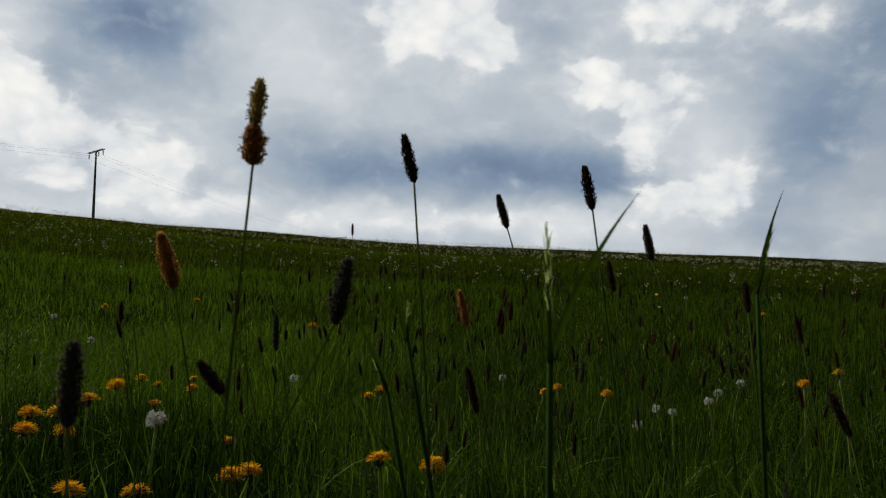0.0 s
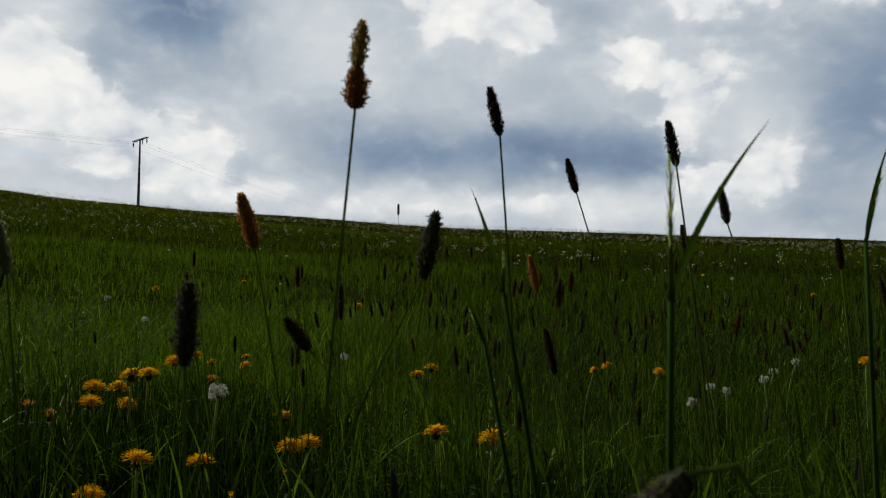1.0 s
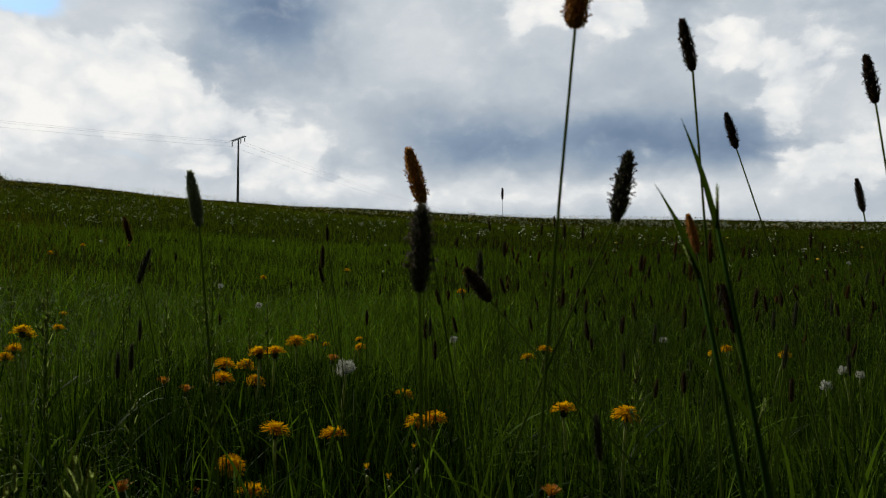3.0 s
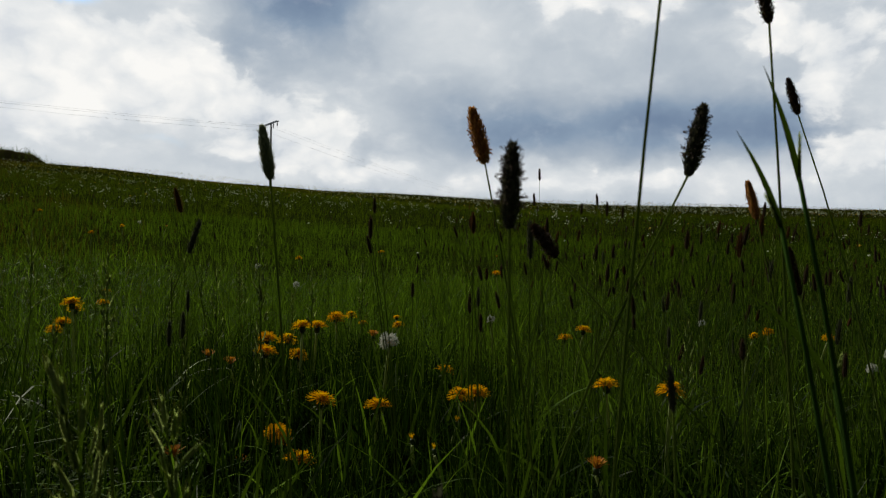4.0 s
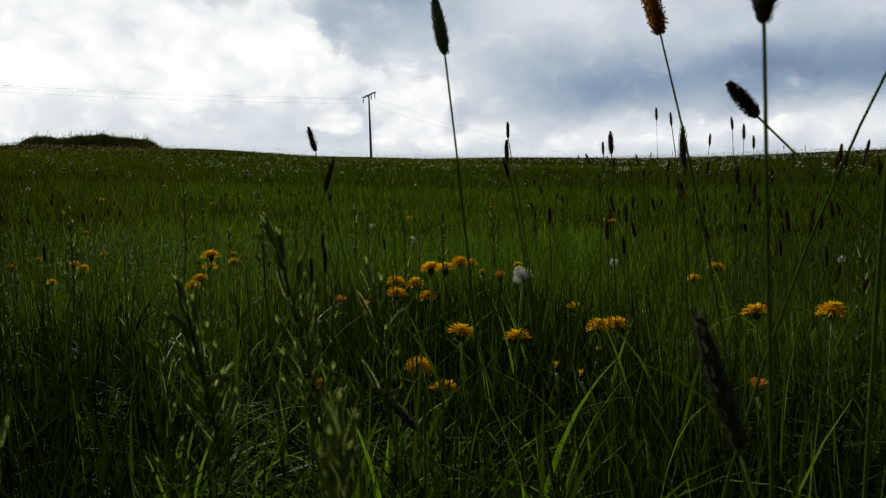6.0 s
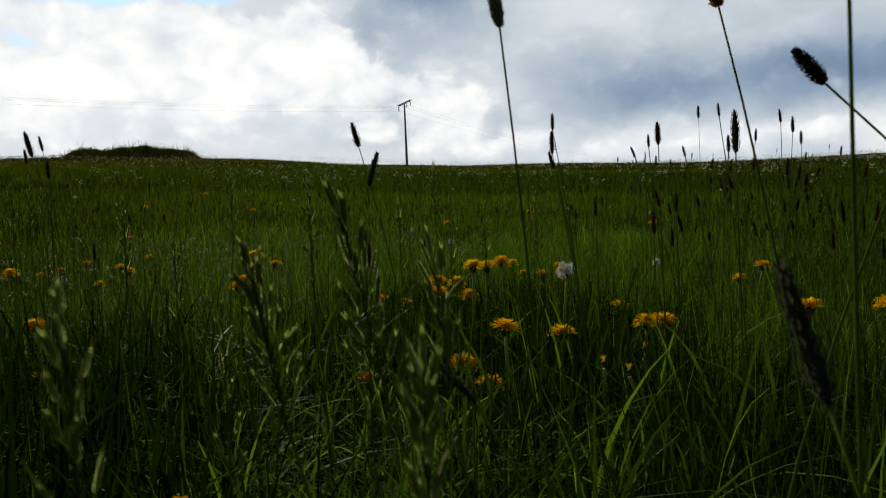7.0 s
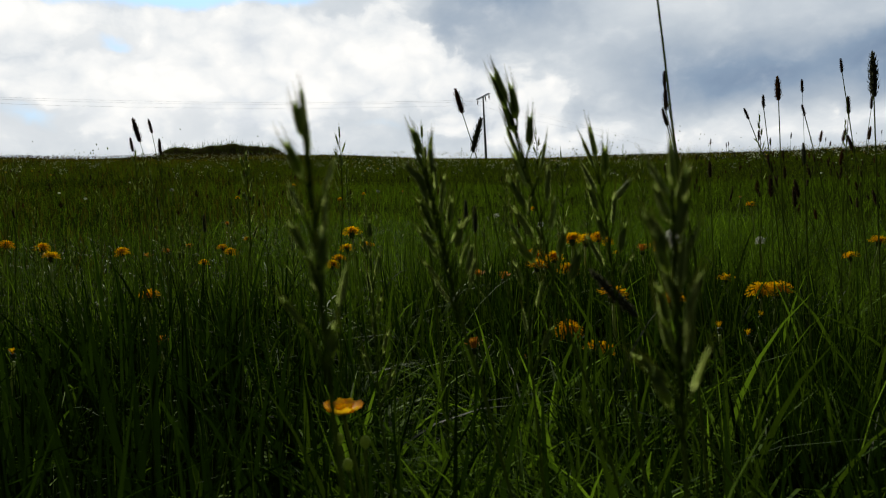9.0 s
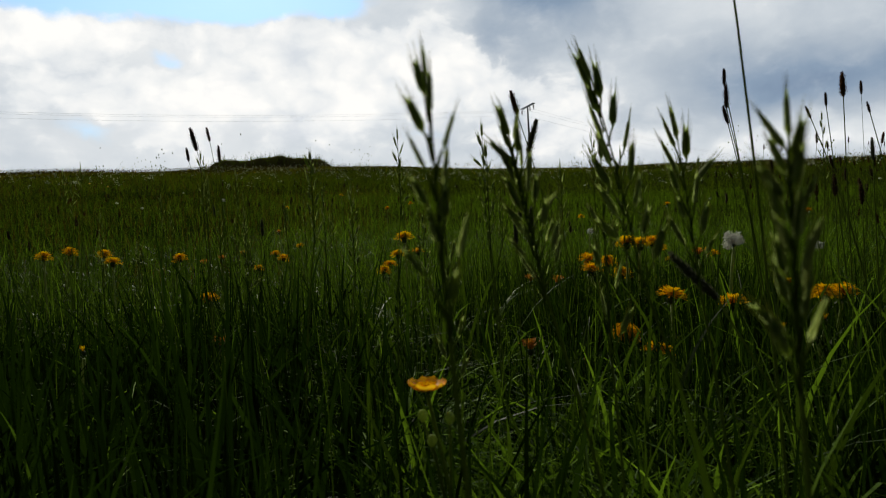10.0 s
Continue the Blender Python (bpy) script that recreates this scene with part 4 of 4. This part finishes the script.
def brome(x, y, z, count=9, spread=1.0, bx=0.0, by=0.02, length=0.085, size=1.0, leaves=1, lean=(0.0, 0.0)):
    """A brome whose topmost spikelet ends at x, y, z; lean: how far its spray bends over, sideways."""
    foot = Vector((x + bx, y + by, gz(x + bx, y + by) - 0.01))
    ob = thing("brome_grass", foot, "green brome grass with drooping awned spikelets on fine branches", "grass", "brome grasses near the path")
    nod = Vector((lean[0], lean[1], 0))
    tip_way = (Vector((0, 0, 1)) + nod).normalized()
    top = Vector((x, y, z)) - tip_way * 0.018 * size - foot
    neck = top - (Vector((0, 0, 1)) + nod * 0.55).normalized() * length
    low = bow((0, 0, 0), neck, 0.6, 9)
    pts = low + [neck.lerp(top, u) + nod * length * 0.12 * u * (u - 1) for u in (0.25, 0.5, 0.75, 1.0)]
    s = Shape()
    s.tube(pts, [0.0011 - 0.0008 * i / 12 for i in range(13)], 6)
    part("stem", s.mesh("stem", CULM), ob)
    for i in range(count):
        u = i / max(1, count - 1)
        k = 8 + 4 * (1 - u) * 0.999
        base = pts[int(k)].lerp(pts[min(12, int(k) + 1)], k % 1)
        way, at = tip_way, top
        if i:
            t = (math.pi if i % 2 else 0.0) + rnd.uniform(-0.9, 0.9)
            out = Vector((math.cos(t), math.sin(t), 0))
            tilt = radians(9 + 17 * u * spread + rnd.uniform(-6, 9) + (22 if rnd.random() < 0.12 else 0))
            way = (out * math.sin(tilt) + Vector((0, 0, math.cos(tilt))) + nod * 0.5).normalized()
            reach = (0.002 + 0.007 * u * rnd.uniform(0.5, 1.2)) * spread * size
            at = base + (out * 0.6 + Vector((0, 0, 0.8))).normalized() * reach
            s = Shape()
            s.tube([base - Vector((0, 0, 0.004)), base.lerp(at, 0.5) + out * reach * 0.1, at], [0.0005, 0.0004, 0.00035], 4)
            part("branchlet", s.mesh("branchlet", CULM), ob)
        m = Matrix.Translation(at) @ way.to_track_quat("Z", "Y").to_matrix().to_4x4() @ Matrix.Rotation(rnd.uniform(0, 6), 4, "Z") @ Matrix.Scale(size * rnd.uniform(0.85, 1.1), 4)
        head = part("spikelet", SPIKE, ob, "", m)
        part("awns", SPIKE_AWN, head)
    for i in range(leaves):
        p = pts[3 + i]
        t = rnd.uniform(0, 6.28)
        leaf_on(ob, bow(p, p + Vector((0.05 * math.cos(t), 0.05 * math.sin(t), 0.07)), 0.6, 6), 0.004)
    return ob


brome(-0.301, 0.130, 0.422, 13, 1.0, 0.008, 0.01, 0.052, 0.72, 1, (-0.06, -0.03))
brome(-0.344, 0.245, 0.429, 24, 0.9, 0.05, 0.02, 0.060, 0.90, 1, (-0.28, -0.17))
brome(-0.322, 0.271, 0.454, 15, 1.0, 0.06, 0.03, 0.080, 1.15, 1, (-0.31, -0.19))
brome(-0.298, 0.316, 0.431, 11, 1.0, 0.025, 0.01, 0.056, 1.10, 1, (-0.15, -0.10))
brome(-0.234, 0.168, 0.408, 18, 0.55, 0.004, 0.0, 0.050, 0.88)
brome(-0.750, 0.765, 0.520, 9, 0.9, -0.02, 0.0, 0.08)
brome(-0.574, 0.660, 0.494, 9, 0.7)
brome(-0.611, 1.068, 0.535, 10, 0.7)
brome(-0.560, 0.640, 0.470, 10, 0.8)
brome(-0.480, 0.800, 0.470, 9, 0.8)
brome(-0.330, 0.320, 0.425, 9, 0.8)
brome(-0.420, 0.330, 0.400, 9, 0.8)
for i in range(58):
    az, r = rnd.uniform(-25, 62), math.sqrt(rnd.uniform(0.75, 2.2 ** 2))
    d = heading(az, 0) * r
    brome(d.x, d.y, gz(d.x, d.y) + rnd.uniform(0.36, 0.49) - (0.06 if az > 22 else 0.0), rnd.randrange(8, 14), rnd.uniform(0.6, 1.0), rnd.uniform(-0.03, 0.03), 0.0, rnd.uniform(0.06, 0.1), rnd.uniform(0.75, 1.0))


# ---- stalks with a flag leaf ----
def flag_stalk(x, y, z, tip, leaf_tip, bx=0.0, by=0.0, thick=0.0016, width=0.006):
    """A stout stalk to the joint at x, y, z, with a closed ear above it and one long leaf that stands off."""
    foot = Vector((x + bx, y + by, gz(x + bx, y + by) - 0.01))
    ob = thing("grass_stalk", foot, "stout green grass stalk with one long pointed flag leaf", "grass")
    joint = Vector((x, y, z)) - foot
    pts = bow((0, 0, 0), joint, 0.5, 10)
    s = Shape()
    s.tube(pts, [thick * (2.1 - 1.1 * i / 9) for i in range(10)], 8)
    part("stem", s.mesh("stem", SHEATH), ob)
    s = Shape()
    end = Vector(tip) - foot
    s.tube([joint.lerp(end, u) for u in (0, 0.15, 0.4, 0.7, 1.0)], [thick, thick * 0.9, thick * 0.75, thick * 0.45, thick * 0.1], 7)
    ear = part("ear", s.mesh("ear", CULM), ob)
    s = Shape()
    axis = (end - joint)
    for i in range(26):
        u = 0.25 + 0.65 * i / 26
        t = i * 2.4
        out = axis.orthogonal().normalized()
        out.rotate(Matrix.Rotation(t, 3, axis))
        s.scale_leaf(joint + axis * u + out * thick * 0.4, axis.normalized() + out * 0.22, out, axis.length * 0.14, thick * 0.7, thick * 0.2)
    part("husk_cover", s.mesh("husk_cover", SPIKELET, False), ear)
    q = Vector(leaf_tip) - foot
    leaf_on(ob, bow(joint - Vector((0, 0, 0.002)), q, 0.42, 10, (joint * 0.2 + (q - joint)).normalized()), width)
    return ob


flag_stalk(0.039, 0.275, 0.527, (0.036, 0.264, 0.577), (0.068, 0.261, 0.588), 0.004, 0.02, 0.0011, 0.0026)
flag_stalk(-0.017, 0.373, 0.528, (-0.017, 0.372, 0.548), (-0.033, 0.370, 0.578), 0.05, 0.0, 0.0010, 0.0029)
flag_stalk(-0.026, 0.365, 0.505, (-0.033, 0.365, 0.520), (-0.046, 0.359, 0.547), 0.05, 0.0, 0.0010, 0.0029)
flag_stalk(0.157, 0.379, 0.554, (0.168, 0.385, 0.590), (0.176, 0.390, 0.609), 0.01, 0.0, 0.0010, 0.0020)
flag_stalk(0.008, 0.410, 0.430, (0.012, 0.410, 0.446), (-0.039, 0.408, 0.479), 0.04, 0.01, 0.0010, 0.0030)


# ---- far white and yellow flowers ----
def far_flowers(name, label, count, r0, r1, a0, a1, h, size, material, per, spread, tall=0.85):
    """Heads of small florets on thin stalks, too many and too far to tell apart."""
    x, y = scatter(count, r0, r1, a0, a1)
    clump = np.sin(0.35 * x + 1.3) * np.sin(0.41 * y) + 0.6 * np.sin(1.1 * x) * np.sin(0.9 * y + 2)
    keep = clump > rng.uniform(-1.6, 0.9, count)
    x, y = x[keep], y[keep]
    m = len(x)
    r = np.hypot(x, y)
    z = ground_z(x, y) + rng.uniform(h[0], h[1], m)
    grow = np.clip(r / 25.0, 1.0, 2.6)
    c = np.stack([x, y, z], -1)[:, None] + rng.normal(0, 1, (m, per, 3)) * (spread * grow)[:, None, None] * np.array([0.7, 0.7, 0.7 * tall])
    w = (rng.uniform(size[0], size[1], (m, per)) * grow[:, None])[..., None]
    corner = np.array([(1, 0, 0), (0, 1, 0), (-1, 0, 0), (0, -1, 0), (0, 0, 0.7), (0, 0, -0.5)]) * np.array([1, 1, 2.6 if tall > 1 else 1])
    verts = (c[:, :, None] + corner * w[:, :, None]).reshape(-1, 3)
    tri = np.array([(0, 1, 4), (1, 2, 4), (2, 3, 4), (3, 0, 4), (1, 0, 5), (2, 1, 5), (3, 2, 5), (0, 3, 5)])
    faces = (np.arange(m * per)[:, None, None] * 6 + tri).reshape(-1, 3)
    tagged(new(name, mesh_of(name, verts, faces, material, False)), label, "flower", "", "stuff")


far_flowers("grass_panicles", "pale loose seed panicles of fine meadow grasses", 2600, 1.1, 4.0, -46, 78, (0.20, 0.40), (0.0007, 0.0012), PANICLE, 34, 0.010, 3.0)
far_flowers("grass_panicles", "pale seed panicles speckling the meadow farther up", 10000, 4.0, 16, -46, 78, (0.18, 0.34), (0.0014, 0.0026), PANICLE, 12, 0.02, 2.4)
far_flowers("cow_parsley", "scattered white umbels of cow parsley up the slope", 5200, 6, 45, -42, 75, (0.24, 0.40), (0.004, 0.008), WHITE, 9, 0.028)
far_flowers("cow_parsley", "distant white umbels of cow parsley along the crest", 1500, 40, 112, -42, 75, (0.25, 0.7), (0.004, 0.008), WHITE, 5, 0.04)
far_flowers("foxtail_heads", "dark reddish foxtail heads crowding the slope", 14000, 6, 60, -40, 12, (0.20, 0.34), (0.004, 0.007), HEAD_BROWN, 1, 0.0, 3.0)
far_flowers("grass_heads", "olive-brown seed heads of dry meadow grass", 16000, 3.0, 90, 42, 76, (0.18, 0.30), (0.006, 0.010), HEAD_BROWN, 1, 0.0, 3.0)
far_flowers("seed_clocks", "small white seed heads dotted in the grass", 700, 3.5, 30, -42, 75, (0.2, 0.32), (0.008, 0.012), WHITE, 1, 0.0)
far_flowers("yellow_flowers", "small yellow flowers dotted up the slope", 900, 5, 60, -42, 75, (0.2, 0.3), (0.012, 0.02), YELLOW_FAR, 1, 0.0)


def foxtail_crowd(label, count, r0, r1, a0, a1, h, material):
    """Many slender foxtails with spindle heads on thin stems, farther off than the ones that stand singly."""
    x, y = scatter(count, r0, r1, a0, a1)
    n = len(x)
    g = ground_z(x, y)
    height = rng.uniform(h[0], h[1], n)
    size, wide = rng.uniform(0.020, 0.034, n), rng.uniform(0.0030, 0.0044, n)
    lean = np.stack([rng.normal(0, 0.16, n), rng.normal(0, 0.16, n), np.ones(n)], -1)
    lean /= np.linalg.norm(lean, axis=1)[:, None]
    top = np.stack([x, y, g + height], -1)
    foot = np.stack([x - lean[:, 0] * height * 0.35, y - lean[:, 1] * height * 0.35, g - 0.01], -1)
    us, ws, ring = (0.0, 0.15, 0.4, 0.7, 0.92, 1.0), (0.25, 0.9, 1.0, 0.9, 0.55, 0.1), 6
    t = np.arange(ring) * 2 * np.pi / ring
    circle = np.stack([np.cos(t), np.sin(t), np.zeros(ring)], -1)
    mid = top[:, None] + lean[:, None] * size[:, None, None] * np.array(us)[None, :, None]
    rough = rng.uniform(0.82, 1.18, (n, len(us), ring, 1))
    verts = mid[:, :, None] + circle[None, None] * (wide[:, None] * np.array(ws)[None])[:, :, None, None] * rough
    k = len(us) * ring
    quads = np.array([(i * ring + j, i * ring + (j + 1) % ring, (i + 1) * ring + (j + 1) % ring, (i + 1) * ring + j) for i in range(len(us) - 1) for j in range(ring)])
    faces = (np.arange(n)[:, None, None] * k + quads).reshape(-1, 4)
    tagged(new("foxtail_heads", mesh_of("foxtail_heads", verts.reshape(-1, 3), faces, material, False)), label, "grass", "", "stuff")
    tri = np.array([(1, 0, 0), (-0.5, 0.87, 0), (-0.5, -0.87, 0)]) * 0.0008
    line = np.stack([foot, (foot + top) / 2 + np.array([0, 0, 0.01]), top], 1)
    verts = (line[:, :, None] + tri[None, None]).reshape(-1, 3)
    quads = np.array([(i * 3 + j, i * 3 + (j + 1) % 3, i * 3 + 3 + (j + 1) % 3, i * 3 + 3 + j) for i in range(2) for j in range(3)])
    faces = (np.arange(n)[:, None, None] * 9 + quads).reshape(-1, 4)
    tagged(new("foxtail_stems", mesh_of("foxtail_stems", verts, faces, CULM)), "thin green stems of the many foxtails", "grass", "", "stuff")


foxtail_crowd("slim dark foxtail heads crowding the rising meadow", 330, 1.9, 7.5, -36, 12, (0.20, 0.40), HEAD_DARK)
foxtail_crowd("slim reddish-brown foxtail heads crowding the rising meadow", 260, 1.9, 7.5, -36, 12, (0.20, 0.40), HEAD_BROWN)
foxtail_crowd("slim dark foxtail heads scattered in the meadow", 120, 2.2, 8.0, 12, 68, (0.20, 0.36), HEAD_DARK)


# ---- mound on the crest ----
def mound():
    mid = heading(44.4, 0) * 108.0
    right = heading(44.4 - 90, 0)
    back = heading(44.4, 0)
    verts, faces = [], []
    nu, nv = 60, 24
    for i in range(nu + 1):
        for j in range(nv + 1):
            u, v = i / nu * 2 - 1, j / nv * 2 - 1
            across = min(1.0, (1 - abs(u)) * 3.2) ** 1.1
            deep = min(1.0, (1 - abs(v)) * 2.2)
            p = mid + right * u * 9.5 + back * v * 5
            bump = 0.16 * math.sin(7 * u + 1) + 0.10 * math.sin(19 * u + 3 * v) + 0.06 * math.sin(41 * u + 9 * v)
            verts.append((p.x, p.y, gz(p.x, p.y) - 0.06 + across * deep * (1.75 + bump)))
    for i in range(nu):
        for j in range(nv):
            a = i * (nv + 1) + j
            faces.append((a, a + nv + 1, a + nv + 2, a + 1))
    ob = tagged(new("earth_mound", mesh_of("earth_mound", verts, faces, MOUND)), "low dark earth mound with weeds on the crest", "mound", "", "structure")
    top = np.array([v for v in verts])
    pick = top[rng.integers(0, len(top), 5200)]
    x, y = pick[:, 0] + rng.normal(0, 0.1, len(pick)), pick[:, 1] + rng.normal(0, 0.1, len(pick))
    n = len(x)
    tall = np.where(rng.random(n) < 0.10, rng.uniform(0.5, 1.4, n), rng.uniform(0.12, 0.45, n))
    weeds = blades("mound_weeds", x, y, tall, rng.uniform(0.02, 0.06, n), rng.uniform(0, 0.6, n), 2, BLADE_FAR)
    lift = pick[:, 2] - ground_z(x, y)
    co = np.empty(len(weeds.data.vertices) * 3, np.float32)
    weeds.data.vertices.foreach_get("co", co)
    co = co.reshape(n, -1, 3)
    co[..., 2] += lift[:, None]
    weeds.data.vertices.foreach_set("co", co.ravel())
    tagged(weeds, "rough weeds and dry stalks growing on the mound", "grass", "", "stuff")


mound()


# ---- power line ----
def box(s, at, half, turn=None):
    turn = turn or Matrix.Identity(3)
    verts = [Vector(at) + turn @ Vector((sx * half[0], sy * half[1], sz * half[2])) for sz in (-1, 1) for sy in (-1, 1) for sx in (-1, 1)]
    s.add(verts, [(0, 2, 3, 1), (4, 5, 7, 6), (0, 1, 5, 4), (2, 6, 7, 3), (0, 4, 6, 2), (1, 3, 7, 5)])


ARM = Vector((0.72, -0.69, 0)).normalized()
POLE_H = 9.5


def utility_pole(x, y):
    ob = thing("utility_pole", (x, y, gz(x, y) - 0.3), "grey tapered concrete utility pole with one flat crossarm", "pole")
    s = Shape()
    s.tube([(0, 0, h) for h in (0, 0.5, 3, 6, POLE_H + 0.25)], [0.20, 0.195, 0.17, 0.14, 0.11], 14)
    part("post", s.mesh("post", CONCRETE), ob)
    turn = Matrix.Rotation(math.atan2(ARM.y, ARM.x), 3, "Z")
    s = Shape()
    for k in (-1, 1):
        box(s, Vector((0, 0, POLE_H + 0.22)) + turn @ Vector((0, 0.16 * k, 0)), (2.4, 0.03, 0.06), turn)
    for k in (-2.35, -0.5, 0.5, 2.35):
        box(s, Vector((0, 0, POLE_H + 0.22)) + turn @ Vector((k, 0, 0)), (0.05, 0.16, 0.05), turn)
    part("crossarm", s.mesh("crossarm", STEEL, False), ob)
    for k in (-2.3, 0.9, 2.3):
        s = Shape()
        z0 = POLE_H + 0.12
        rings = [(0.0, 0.03)] + [(0.12 + 0.07 * i + d, r) for i in range(7) for d, r in ((0, 0.05), (0.02, 0.11), (0.045, 0.05))] + [(0.72, 0.03)]
        c = ARM * k
        s.tube([(c.x, c.y, z0 - h) for h, _ in rings], [r for _, r in rings], 10)
        part("insulator", s.mesh("insulator", PORCELAIN), ob)
    return ob


def wire(a, b, sag):
    s = Shape()
    pts = [Vector(a).lerp(Vector(b), i / 24) - Vector((0, 0, sag * 4 * (i / 24) * (1 - i / 24))) for i in range(25)]
    s.tube(pts, [0.008] * 25, 5)
    tagged(new("power_line", s.mesh("power_line", WIRE)), "thin aluminium power line strung from pole to pole", "cable", "power lines over the hill")


POLES = [(-102.5, 42.0), (-46.5, 99.7), (-26.0, 190.0)]
for x, y in POLES:
    utility_pole(x, y)
for (xa, ya), (xb, yb) in zip(POLES, POLES[1:]):
    for k in (-2.3, 0.9, 2.3):
        c = ARM * k
        wire((xa + c.x, ya + c.y, gz(xa, ya) - 0.3 + POLE_H - 0.6), (xb + c.x, yb + c.y, gz(xb, yb) - 0.3 + POLE_H - 0.6), 0.9)
